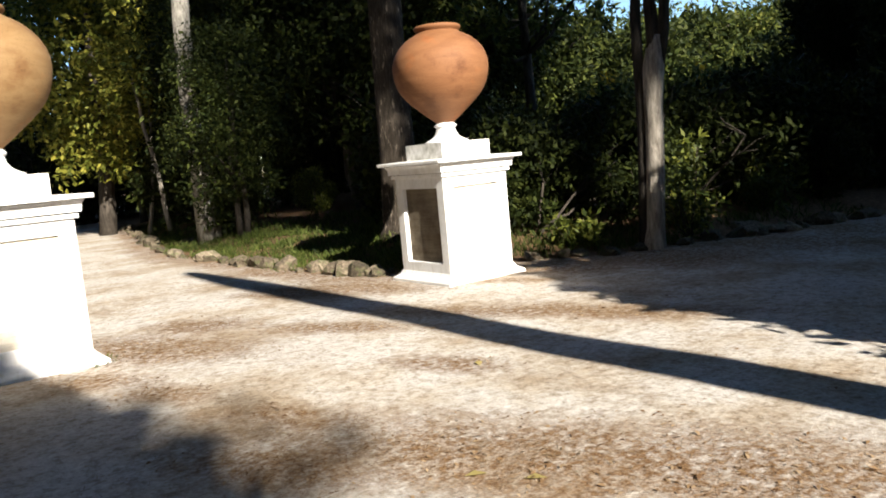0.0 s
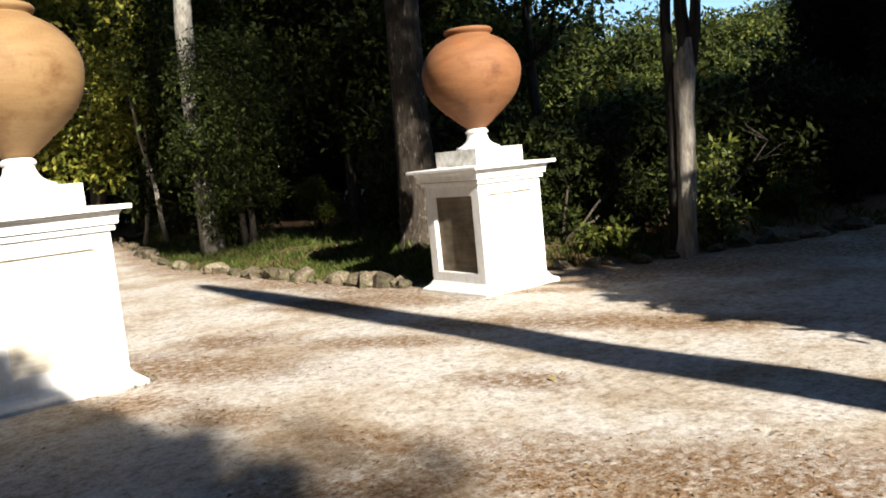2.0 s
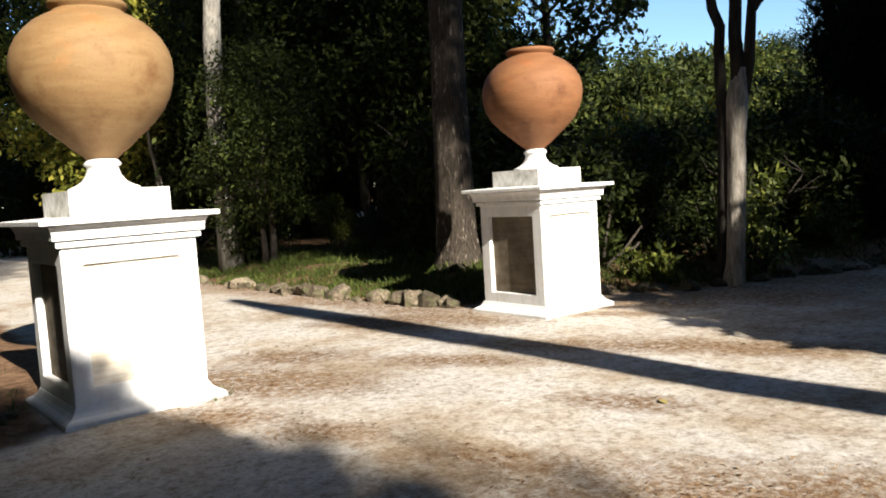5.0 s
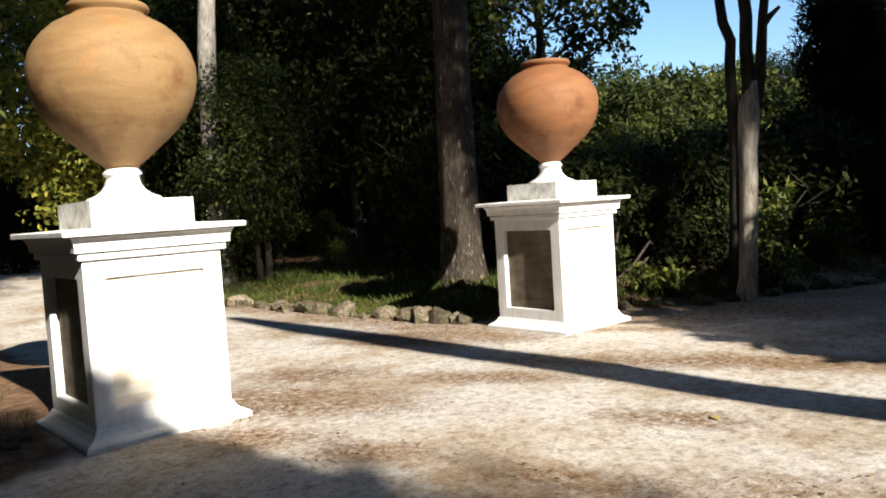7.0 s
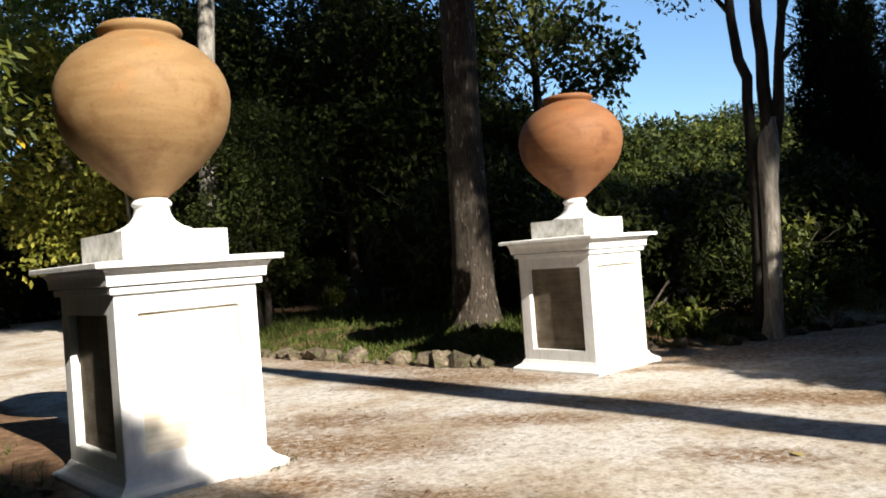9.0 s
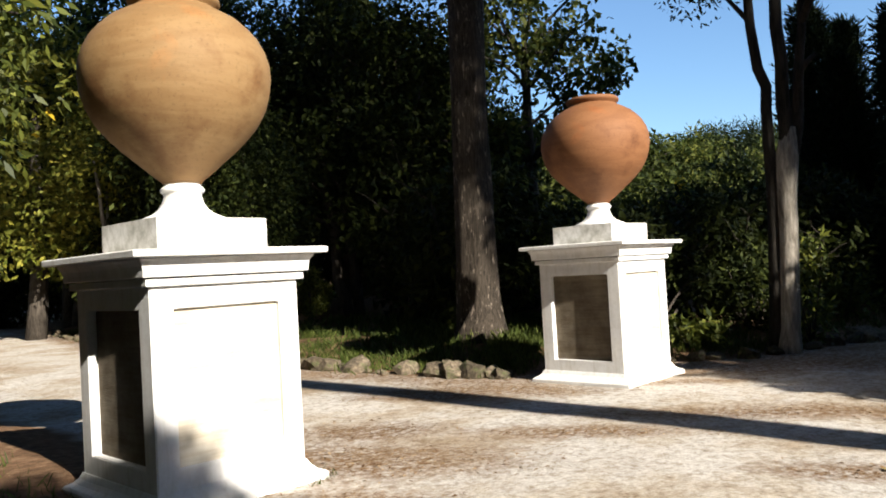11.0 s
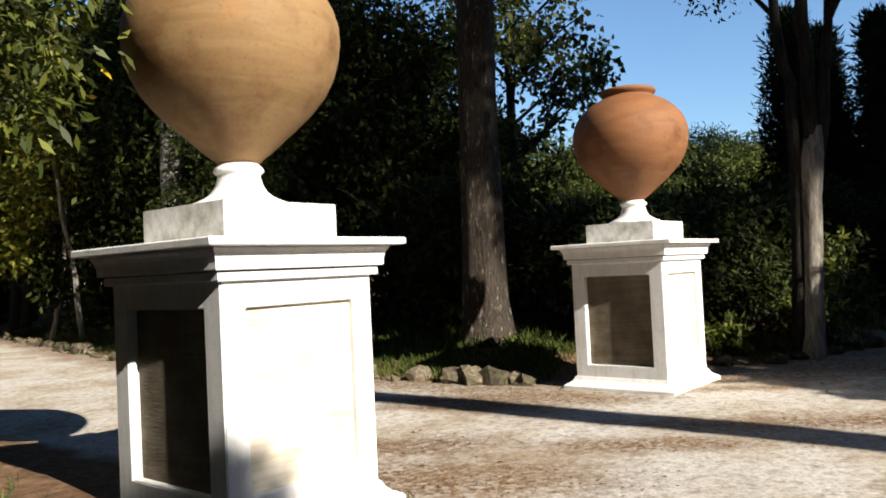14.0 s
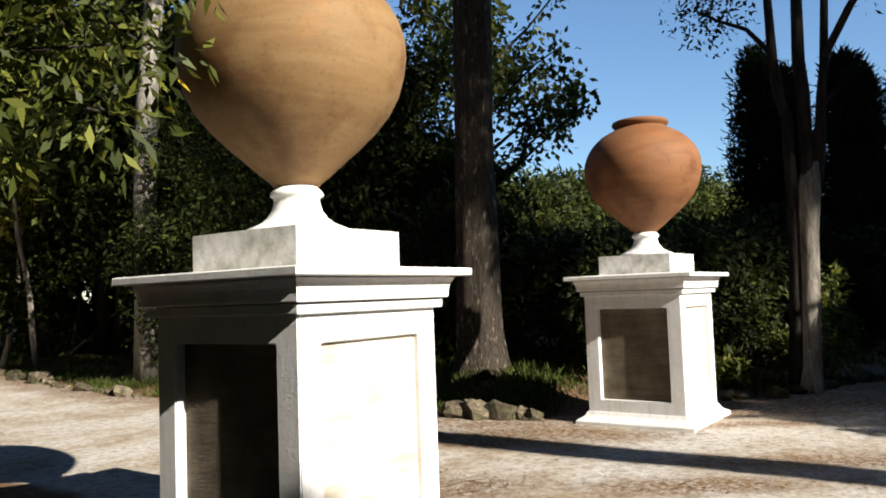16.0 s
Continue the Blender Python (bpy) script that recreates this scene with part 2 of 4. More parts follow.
def lathe(bm, profile, segs=48, cap_bottom=True, cap_top=True, wobble=0.0):
    """Turns (radius, height) points about z."""
    rings = []
    for r, z in profile:
        ring = []
        for i in range(segs):
            a = 2 * math.pi * i / segs
            k = 1 + wobble * noise.noise(Vector((1.3 * math.cos(a), 1.3 * math.sin(a), z * 1.5)))
            ring.append(bm.verts.new((k * r * math.cos(a), k * r * math.sin(a), z)))
        rings.append(ring)
    for a, b in zip(rings, rings[1:]):
        for i in range(segs):
            j = (i + 1) % segs
            bm.faces.new((a[i], a[j], b[j], b[i]))
    if cap_bottom:
        bm.faces.new(rings[0][::-1])
    if cap_top:
        bm.faces.new(rings[-1])
    return bm


def square_lathe(profile, cap=True):
    """Square rings of (half width, height), mitred at the corners."""
    bm = bmesh.new()
    rings = [[bm.verts.new((sx * r, sy * r, z)) for sx, sy in ((-1, -1), (1, -1), (1, 1), (-1, 1))] for r, z in profile]
    for a, b in zip(rings, rings[1:]):
        for i in range(4):
            j = (i + 1) % 4
            bm.faces.new((a[i], a[j], b[j], b[i]))
    if cap:
        bm.faces.new(rings[0][::-1])
        bm.faces.new(rings[-1])
    return bm


def soften(bm, width, segs=2, angle=25):
    edges = [e for e in bm.edges if len(e.link_faces) == 2 and e.calc_face_angle() > radians(angle)]
    bmesh.ops.bevel(bm, geom=edges, offset=width, segments=segs, affect="EDGES", clamp_overlap=True)
    return bm


def box(bm, x0, x1, y0, y1, z0, z1):
    v = [bm.verts.new((x, y, z)) for z in (z0, z1) for x, y in ((x0, y0), (x1, y0), (x1, y1), (x0, y1))]
    for f in ((3, 2, 1, 0), (4, 5, 6, 7), (0, 1, 5, 4), (1, 2, 6, 5), (2, 3, 7, 6), (3, 0, 4, 7)):
        bm.faces.new([v[i] for i in f])
    return bm


def limb(bm, points, radii, segs=10, rough=0.06):
    """A tapered tube through points, uneven like bark."""
    pts = [Vector(p) for p in points]
    rings = []
    side = None
    for i, (p, r) in enumerate(zip(pts, radii)):
        way = (pts[min(i + 1, len(pts) - 1)] - pts[max(i - 1, 0)]).normalized()
        if side is None:
            side = way.orthogonal().normalized()
        side = (side - way * side.dot(way)).normalized()
        other = way.cross(side)
        ring = []
        for k in range(segs):
            a = 2 * math.pi * k / segs
            off = math.cos(a) * side + math.sin(a) * other
            rr = r * (1 + rough * 2 * noise.noise(Vector((p.x * 3 + off.x * 2, p.y * 3 + off.y * 2, p.z * 1.7))))
            ring.append(bm.verts.new(p + off * rr))
        rings.append(ring)
    for a, b in zip(rings, rings[1:]):
        for k in range(segs):
            j = (k + 1) % segs
            bm.faces.new((a[k], a[j], b[j], b[k]))
    bm.faces.new(rings[0][::-1])
    bm.faces.new(rings[-1])
    return bm


def bend(p0, p1, n, wander, rng):
    """n + 1 points from p0 to p1 that wander sideways."""
    p0, p1 = Vector(p0), Vector(p1)
    out = [p0]
    off = Vector((0, 0, 0))
    for i in range(1, n + 1):
        off += Vector(rng.normal(0, wander, 3))
        out.append(p0.lerp(p1, i / n) + off * (1 if i < n else 0.6))
    return out


def leaves(rng, centres, spread, count, size, droop=0.25, narrow=0.42):
    """Diamond leaves (count to each centre) scattered about the centres; an array (n, 4, 3)."""
    c = np.repeat(np.asarray(centres, float), count, axis=0)
    n = len(c)
    d = rng.normal(size=(n, 3))
    d /= np.linalg.norm(d, axis=1, keepdims=True)
    c = c + d * (spread * rng.random((n, 1)) ** 0.5)
    way = d * 0.8 + rng.normal(0, 0.7, (n, 3))
    way[:, 2] -= droop
    way /= np.linalg.norm(way, axis=1, keepdims=True)
    across = np.cross(way, rng.normal(size=(n, 3)) + (0, 0, 1.2))
    across /= np.linalg.norm(across, axis=1, keepdims=True) + 1e-6
    s = size * rng.uniform(0.6, 1.3, (n, 1))
    mid = c + way * s * 0.45 + np.cross(way, across) * s * 0.06
    return np.stack([c, mid + across * s * narrow * 0.5, c + way * s, mid - across * s * narrow * 0.5], axis=1)


def clump_shell(rng, n, low, high, centre, radii, hollow=0.35, gap=-0.18):
    """Clump centres in an ellipsoid between two heights, thicker to the outside, with gaps."""
    out = []
    while len(out) < n:
        p = rng.uniform(-1, 1, 3)
        r = np.linalg.norm(p)
        if r > 1 or r < hollow:
            continue
        q = np.array(centre) + p * np.array(radii)
        if not low <= q[2] <= high:
            continue
        if noise.noise(Vector(q) * 0.7) < gap:
            continue
        out.append(q)
    return np.array(out)


# ---- pedestals and jars ----
def panelled_body(half, z0, z1, p0, p1, stile, depth):
    """A square shaft whose four sides carry a sunk panel."""
    bm = bmesh.new()
    for k in range(4):
        rot = Matrix.Rotation(k * math.pi / 2, 3, "Z")

        def v(x, y, z):
            return bm.verts.new(rot @ Vector((x, y, z)))

        o = [v(-half, -half, z0), v(half, -half, z0), v(half, -half, z1), v(-half, -half, z1)]
        i = [v(-half + stile, -half, p0), v(half - stile, -half, p0), v(half - stile, -half, p1), v(-half + stile, -half, p1)]
        b = [v(-half + stile, -half + depth, p0), v(half - stile, -half + depth, p0), v(half - stile, -half + depth, p1), v(-half + stile, -half + depth, p1)]
        for a in range(4):
            c = (a + 1) % 4
            bm.faces.new((o[a], o[c], i[c], i[a]))
            bm.faces.new((i[a], i[c], b[c], b[a]))
    bmesh.ops.remove_doubles(bm, verts=bm.verts, dist=1e-5)
    return bm


def pedestal(x, y, label):
    ob = thing("pedestal", pose(x, y, 0), label, "pedestal", "pedestals flanking the path")
    part("shaft", soften(panelled_body(0.475, 0.09, 1.225, 0.225, 1.09, 0.134, 0.055), 0.006), PAINT, ob)
    for k in range(4):
        bm = bmesh.new()
        w = 0.475 - 0.134 + 0.004
        face = -0.442 if k == 0 else -0.42  # the front panel lies shallower
        box(bm, -w, w, face, face + 0.02, 0.22, 1.095)
        bm.transform(Matrix.Rotation(k * math.pi / 2, 4, "Z"))
        part("panel", bm, PANEL_BROWN if k == 3 else PANEL, ob, "dark brown stucco panel" if k == 3 else "stained buff stucco panel")
    base = square_lathe([(0.575, -0.12), (0.575, 0.018), (0.56, 0.034), (0.525, 0.05), (0.50, 0.075), (0.482, 0.11)])
    bmesh.ops.subdivide_edges(base, edges=base.edges, cuts=3, use_grid_fill=True)
    for v in base.verts:
        v.co += Vector((noise.noise(v.co * 7), noise.noise(v.co * 7 + Vector((9, 0, 0))), 0)) * 0.008
    part("base_moulding", base, PAINT, ob)
    band = square_lathe([(0.470, 1.214), (0.503, 1.216), (0.506, 1.222), (0.506, 1.255), (0.500, 1.258), (0.46, 1.259)])
    part("neck_band", soften(band, 0.003), PAINT, ob)
    cove = square_lathe([(0.46, 1.264), (0.526, 1.265), (0.530, 1.270), (0.531, 1.300), (0.536, 1.325), (0.545, 1.345), (0.556, 1.360), (0.556, 1.366), (0.50, 1.367)])
    part("cornice", cove, PAINT, ob)
    slab = square_lathe([(0.50, 1.370), (0.612, 1.371), (0.619, 1.376), (0.620, 1.404), (0.615, 1.410), (0.36, 1.420)])
    part("top_slab", soften(slab, 0.003), PAINT, ob)
    part("plinth", soften(square_lathe([(0.356, 1.418), (0.356, 1.602)]), 0.008), PLINTH, ob, "weathered white plinth block")
    return ob


def socle(x, y):
    prof = [(0.255, 1.600), (0.258, 1.612), (0.250, 1.622), (0.225, 1.632), (0.185, 1.650), (0.150, 1.678), (0.126, 1.715), (0.115, 1.752), (0.113, 1.772),
            (0.120, 1.778), (0.130, 1.786), (0.133, 1.796), (0.129, 1.806), (0.118, 1.818), (0.106, 1.830), (0.100, 1.842)]
    ob = part("urn_foot", lathe(bmesh.new(), [(r, z - 1.6) for r, z in prof], 48), PAINT, None, smooth=True)
    ob.matrix_world = pose(x, y, 1.6015)
    return tagged(ob, "white painted turned foot under a terracotta jar", "foot", "white feet under the jars")


JAR_BODY = [(0.0, 0.20), (0.015, 0.225), (0.05, 0.315), (0.11, 0.45), (0.17, 0.59), (0.24, 0.735), (0.31, 0.85), (0.39, 0.935), (0.47, 0.98), (0.55, 1.0), (0.62, 0.992),
            (0.69, 0.95), (0.75, 0.885), (0.80, 0.80), (0.85, 0.69), (0.885, 0.57), (0.905, 0.49), (0.918, 0.45), (0.926, 0.437), (0.935, 0.39), (0.90, 0.42), (0.86, 0.62), (0.75, 0.84), (0.6, 0.94)]
JAR_RIM = [(0.922, 0.43), (0.930, 0.44), (0.940, 0.458), (0.950, 0.476), (0.962, 0.488), (0.976, 0.484), (0.988, 0.462), (0.992, 0.43), (0.98, 0.395), (0.95, 0.38), (0.922, 0.395)]


def jar(x, y, z, wide, high, mat, label, turn):
    ob = thing("terracotta_jar", pose(x, y, z, 0, 0, turn), label, "jar", "terracotta jars on pedestals")
    part("vessel", lathe(bmesh.new(), [(r * wide, h * high) for h, r in JAR_BODY], 72, True, False, 0.014), mat, ob, smooth=True)
    part("rim", lathe(bmesh.new(), [(r * wide, h * high) for h, r in JAR_RIM], 72, False, False, 0.014), mat, ob, "rolled terracotta rim", smooth=True)
    return ob


NEAR, FAR = (1.85, 6.69), (6.625, 6.70)
pedestal(*NEAR, "white painted masonry pedestal with sunk panels and cornice on gravel")
pedestal(*FAR, "white painted masonry pedestal with stained panels beside the stone edging")
for px, py in (NEAR, FAR):
    socle(px, py)
jar(*NEAR, 1.838, 0.568, 1.17, CLAY, "large pale ochre terracotta jar with rolled rim on white pedestal", 40)
jar(*FAR, 1.838, 0.57, 1.13, CLAY_RED, "large reddish terracotta jar with rolled rim on white pedestal", 0)


# ---- ground ----
EDGE = [(9.5, 34.0), (8.0, 26.0), (6.8, 20.0), (6.0, 16.5), (5.75, 14.0), (5.80, 12.3), (5.84, 10.6), (5.92, 9.3), (6.02, 8.45), (6.25, 7.75), (7.1, 7.3), (7.9, 6.7), (8.65, 6.05), (9.6, 5.65), (11.2, 5.1), (13.0, 4.6), (16.0, 3.5)]


def bank_side(x, y):
    """How far a place lies behind the stone edging (negative on the path)."""
    best, sign = 1e9, -1
    for (ax, ay), (bx, by) in zip(EDGE, EDGE[1:]):
        dx, dy = bx - ax, by - ay
        k = max(0, min(1, ((x - ax) * dx + (y - ay) * dy) / (dx * dx + dy * dy)))
        d = math.hypot(x - ax - k * dx, y - ay - k * dy)
        if d < best:
            best, sign = d, 1 if (dx * (y - ay) - dy * (x - ax)) > 0 else -1
    return best * sign


def smoothstep(a, b, x):
    k = max(0.0, min(1.0, (x - a) / (b - a)))
    return k * k * (3 - 2 * k)


def left_bed(x, y):
    """Soil bed beside the near pedestal."""
    return min(1.25 + 0.8 * smoothstep(7.1, 7.7, y) + 0.2 * noise.noise(Vector((y, 3.1, 0))) - x, y - 5.5 - 0.6 * x, 14.0 - y)


# drifts of brown litter and patches of painted shade on the gravel: place, length, width
DRIFTS_AND_SHADE = [(2.8, 6.35, 1.1, 0.5), (4.2, 5.5, 0.9, 0.2), (5.7, 4.3, 1.6, 0.24), (5.35, 7.4, 1.2, 0.42), (2.4, 4.7, 0.5, 0.18), (2.8, 3.5, 0.55, 0.12), (3.3, 2.0, 1.7, 0.5),
          (2.4, 2.9, 0.7, 0.28), (4.1, 3.6, 0.45, 0.18), (2.1, 5.6, 0.6, 0.25), (3.5, 7.0, 0.6, 0.3), (6.0, 3.5, 0.7, 0.15), (3.7, 1.1, 1.0, 0.45), (5.5, 9.6, 1.3, 0.16), (4.7, 7.7, 0.6, 0.12), (6.6, 5.85, 0.6, 0.15),
          # broad patches that put the right-hand shade into the gravel colour
          (7.7, 5.8, 0.9, 0.6), (8.7, 5.1, 1.5, 0.9), (10.2, 4.4, 1.6, 1.0), (11.8, 3.8, 1.6, 1.0)]


def drift_and_shade(x, y):
    """How much litter or painted shade lies at a place, 0 to 1."""
    k = 0.0
    for cx, cy, ln, wd in DRIFTS_AND_SHADE:
        u, v = (x - cx) * 0.5 - (y - cy) * 0.87, (x - cx) * 0.87 + (y - cy) * 0.5
        k = max(k, 1.15 - 0.75 * math.hypot(u / ln, v / wd))
    # a brown strip of litter lies along the edging
    b = bank_side(x, y)
    if -1.2 < b < 0.3:
        k = max(k, 0.72 * smoothstep(-0.95 + 0.35 * noise.noise(Vector((x * 0.8, y * 0.8, 7))), -0.2, b))
    return max(0.0, min(1.0, k))


def ground_height(x, y):
    b = bank_side(x, y)
    z = 0.22 * smoothstep(-0.05, 1.6, b) + 0.25 * smoothstep(2, 14, b)
    z += 0.03 * noise.noise(Vector((x * 0.5, y * 0.5, 0))) * smoothstep(0, 2, abs(b)) + 0.006 * noise.noise(Vector((x * 2.5, y * 2.5, 4)))
    z += 0.06 * smoothstep(0.0, 0.5, left_bed(x, y))
    return z - 0.012


def build_ground():
    near = [i * 0.14 - 4 for i in range(0, 130)]
    far = [0.0]
    step = 0.4
    while far[-1] < 900:
        far.append(far[-1] + step)
        step *= 1.22
    xs = sorted([near[0] - f for f in far[1:]] + near + [near[-1] + f for f in far[1:]])
    neary = [i * 0.14 - 3 for i in range(0, 150)]
    ys = sorted([neary[0] - f for f in far[1:]] + neary + [neary[-1] + f for f in far[1:]])
    verts = [(x, y, ground_height(x, y)) for y in ys for x in xs]
    w = len(xs)
    faces = [(j * w + i, j * w + i + 1, (j + 1) * w + i + 1, (j + 1) * w + i) for j in range(len(ys) - 1) for i in range(w - 1)]
    me = bpy.data.meshes.new("ground")
    me.from_pydata(verts, [], faces)
    att = me.color_attributes.new("bed", "FLOAT_COLOR", "POINT")
    vals = []
    for x, y, _ in verts:
        k = max(smoothstep(-0.25, 0.2, bank_side(x, y)), smoothstep(-0.3, 0.3, left_bed(x, y)))
        vals += [k, drift_and_shade(x, y), 0.0, 1.0]
    att.data.foreach_set("color", vals)
    ob = part("ground", me, GROUND, None, smooth=True)
    return tagged(ob, "pale gravel path with brown leaf litter and soil beds", "ground", kind="structure")


build_ground()


# ---- trees ----
def on_ground(x, y):
    return pose(x, y, ground_height(x, y) - 0.02)


def tree(name, m, label, limbs, bark, leaf_mesh, group="", category="tree", segs=10, rough=0.06, smooth=True):
    ob = thing(name, m, label, category, group)
    bm = bmesh.new()
    for pts, radii in limbs:
        limb(bm, pts, radii, segs, rough)
    part("trunk", bm, bark, ob, smooth=smooth)
    if leaf_mesh:
        part("crown", leaf_mesh, None, ob)
    return ob


def evergreen(seed, high, wide, clumps, per, size, mat, low=0.3, bark=None, spread=0.55, trunks=2, girth=0.13, gap=-0.18):
    rng = np.random.default_rng(seed)
    limbs = []
    for k in range(trunks):
        a = rng.uniform(0, 6.28)
        top = (0.5 * math.cos(a), 0.5 * math.sin(a), high * 0.8)
        pts = bend((0.25 * math.cos(a) * (k > 0), 0.25 * math.sin(a) * (k > 0), -0.1), top, 6, 0.12, rng)
        limbs.append((pts, np.linspace(girth, girth * 0.25, 7)))
        for j in range(5):
            s = pts[2 + j % 4]
            b = rng.uniform(0, 6.28)
            e = s + Vector((math.cos(b) * wide * 0.7, math.sin(b) * wide * 0.7, high * 0.15))
            limbs.append((bend(s, e, 3, 0.08, rng), np.linspace(girth * 0.4, girth * 0.1, 4)))
    c = clump_shell(rng, clumps, low, high, (0, 0, high * 0.5), (wide, wide, high * 0.52), 0.35, gap)
    return limbs, bark or BARK_DARK, quad_mesh("crown", leaves(rng, c, spread, per, size), mat)


def plant_all(name, spec, label, places, group):
    """The first of a kind is built, the others are copies."""
    first = None
    for x, y, turn, k in places:
        m = on_ground(x, y) @ pose(0, 0, 0, 0, 0, turn)
        if first is None:
            first = tree(name, m, label, spec[0], spec[1], spec[2], group)
            first.scale = (k, k, k)
        else:
            ob = copy_thing(first, m)
            ob.scale = (k, k, k)


# dense evergreen wood behind the edging
wood_a = evergreen(11, 7.5, 2.1, 300, 50, 0.18, LAUREL, 1.7)
plant_all("evergreen_tree", wood_a, "dark evergreen tree with dense small leaves in the wood", [
    (9.3, 19.3, 0, 1.05), (7.1, 14.4, 25, 0.57), (11.4, 16.6, 70, 1.1), (12.6, 15.2, 160, 1.0), (9.8, 21.0, 210, 1.15), (13.5, 19.5, 300, 1.2), (16.2, 17.2, 40, 1.0),
    (11.8, 24.5, 130, 1.3), (17.5, 22.0, 250, 1.3), (9.0, 27.5, 20, 1.2), (14.8, 28.5, 100, 1.4)], "evergreen trees in the wood")
tall = evergreen(12, 13.0, 2.8, 260, 44, 0.34, LAUREL, 2.0, spread=0.8)
plant_all("evergreen_tree", tall, "tall dark evergreen tree standing deep in the wood", [
    (12.5, 31.0, 0, 1.0), (17.0, 31.0, 90, 1.1), (21.0, 27.0, 200, 1.0), (9.0, 38.0, 60, 1.1), (4.0, 42.0, 10, 1.0), (-2.0, 40.0, 80, 1.0), (24.0, 36.0, 33, 1.1), (15.0, 40.0, 50, 1.1), (6.5, 44.0, 200, 1.2), (1.0, 36.0, 120, 1.0)], "tall trees behind the wood")

# trees beyond the open side, which shade the ground and the wood
shade_tree = evergreen(13, 6.6, 2.3, 380, 40, 0.38, LAUREL, 0.3, spread=0.5, gap=-9)
plant_all("evergreen_tree", shade_tree, "broad dark evergreen tree at the side of the path", [
    (7.55, -3.2, 0, 0.83), (9.6, -4.6, 250, 0.88), (11.6, -2.4, 80, 0.86), (14.0, -0.9, 190, 0.8), (7.1, -1.5, 40, 0.6), (8.9, -1.1, 130, 0.7), (10.5, -0.8, 300, 0.58), (12.4, 0.2, 10, 0.6)], "evergreen trees beside the path")
# unseen ring of tall trees, added to keep sky light off the shade
side_tall = evergreen(14, 13.5, 2.9, 160, 36, 0.52, CONIFER, 1.0, spread=0.8)
plant_all("evergreen_tree", side_tall, "tall dark evergreen tree added out of view to block sky light", [
    (-4.6, -6.0, 0, 1.0), (-5.2, -1.0, 90, 1.05), (-5.0, 4.0, 200, 1.0), (-5.4, 9.0, 140, 1.05), (-4.6, 14.0, 20, 1.0), (-4.0, 19.5, 70, 1.05), (-3.6, 25.5, 170, 1.1), (-2.5, 31.5, 240, 1.0),
    (-9.8, 1.5, 60, 1.3), (-9.8, 7.0, 110, 1.3), (-9.6, -4.0, 210, 1.3), (-9.5, 12.5, 310, 1.3), (-6.0, -11.5, 30, 1.2), (-8.0, -18.0, 130, 1.3), (-4.0, -24.0, 10, 1.3), (21.0, -6.5, 80, 0.85), (17.0, -7.5, 180, 0.85), (19.5, -11.0, 10, 0.95), (14.5, -10.0, 250, 0.9), (23.5, -10.5, 320, 0.95),
    (-11.0, -26.0, 45, 1.0), (1.5, -27.0, 15, 0.95), (6.5, -27.5, 75, 1.0), (11.5, -27.0, 135, 0.95), (16.5, -26.5, 195, 1.0), (21.5, -25.0, 255, 1.0)], "tall evergreen trees beside the path")


def umbrella_pine(seed, high, wide, deep, mat, clumps=210, per=55, size=0.3, lean=(0.3, 0.2)):
    """A bare stem, leaning by lean at its top, under a wide flat crown."""
    rng = np.random.default_rng(seed)
    lx, ly = lean
    limbs = [(bend((0, 0, -0.1), (lx, ly, high - deep), 8, 0.08, rng), np.linspace(0.34, 0.2, 9))]
    top = limbs[0][0][-2]
    for k in range(9):
        a = 0.7 * k + rng.uniform(-0.2, 0.2)
        e = Vector((lx + math.cos(a) * wide * 0.8, ly + math.sin(a) * wide * 0.8, high - deep * rng.uniform(0.3, 0.7)))
        limbs.append((bend(top, e, 4, 0.15, rng), np.linspace(0.12, 0.03, 5)))
    c = clump_shell(rng, clumps, high - deep, high, (lx, ly, high - deep * 0.55), (wide, wide, deep * 0.62), 0.1)
    return limbs, BARK_PINE, quad_mesh("crown", leaves(rng, c, 0.75, per, size, 0.0, 0.25), mat)


# unseen pines, added to shade the wood and cut sky light on the left
plant_all("umbrella_pine", umbrella_pine(21, 19.5, 3.4, 6.0, CONIFER), "tall umbrella pine added out of view to block sun and sky light", [
    (6.4, -17.0, 0, 1.25), (11.4, -18.0, 70, 1.25), (12.0, -13.0, 150, 1.0), (16.0, -17.0, 40, 1.15),
    (-3.2, -9.0, 100, 1.25), (-3.0, -1.5, 210, 1.25), (-3.4, 6.0, 300, 1.25), (-4.0, 13.0, 20, 1.25)], "umbrella pines")
# added canopy above the view, with stems kept out of sight, against sky light
plant_all("umbrella_pine", umbrella_pine(27, 23.5, 8.0, 5.5, CONIFER, 520, 28, 0.72), "old umbrella pine added out of view, its wide crown blocking sky light", [
    (-7.5, -8.5, 0, 1.25), (13.6, -6.2, 80, 1.3), (-4.8, 5.6, 190, 1.3), (26.0, 2.2, 260, 1.5), (-4.6, 17.5, 30, 1.2)], "old umbrella pines")
plant_all("umbrella_pine", umbrella_pine(28, 25.0, 7.5, 5.0, CONIFER, 520, 28, 0.72, (-6.4, 7.8)), "leaning old umbrella pine added above the view to block sky light", [(14.6, -3.6, 0, 1.0)], "old umbrella pines")
plant_all("umbrella_pine", umbrella_pine(29, 25.5, 7.5, 5.0, CONIFER, 520, 28, 0.72, (6.8, 0.4)), "old umbrella pine leaning in from the side, added unseen to block sky light", [(-3.6, 11.5, 0, 1.0)], "old umbrella pines")
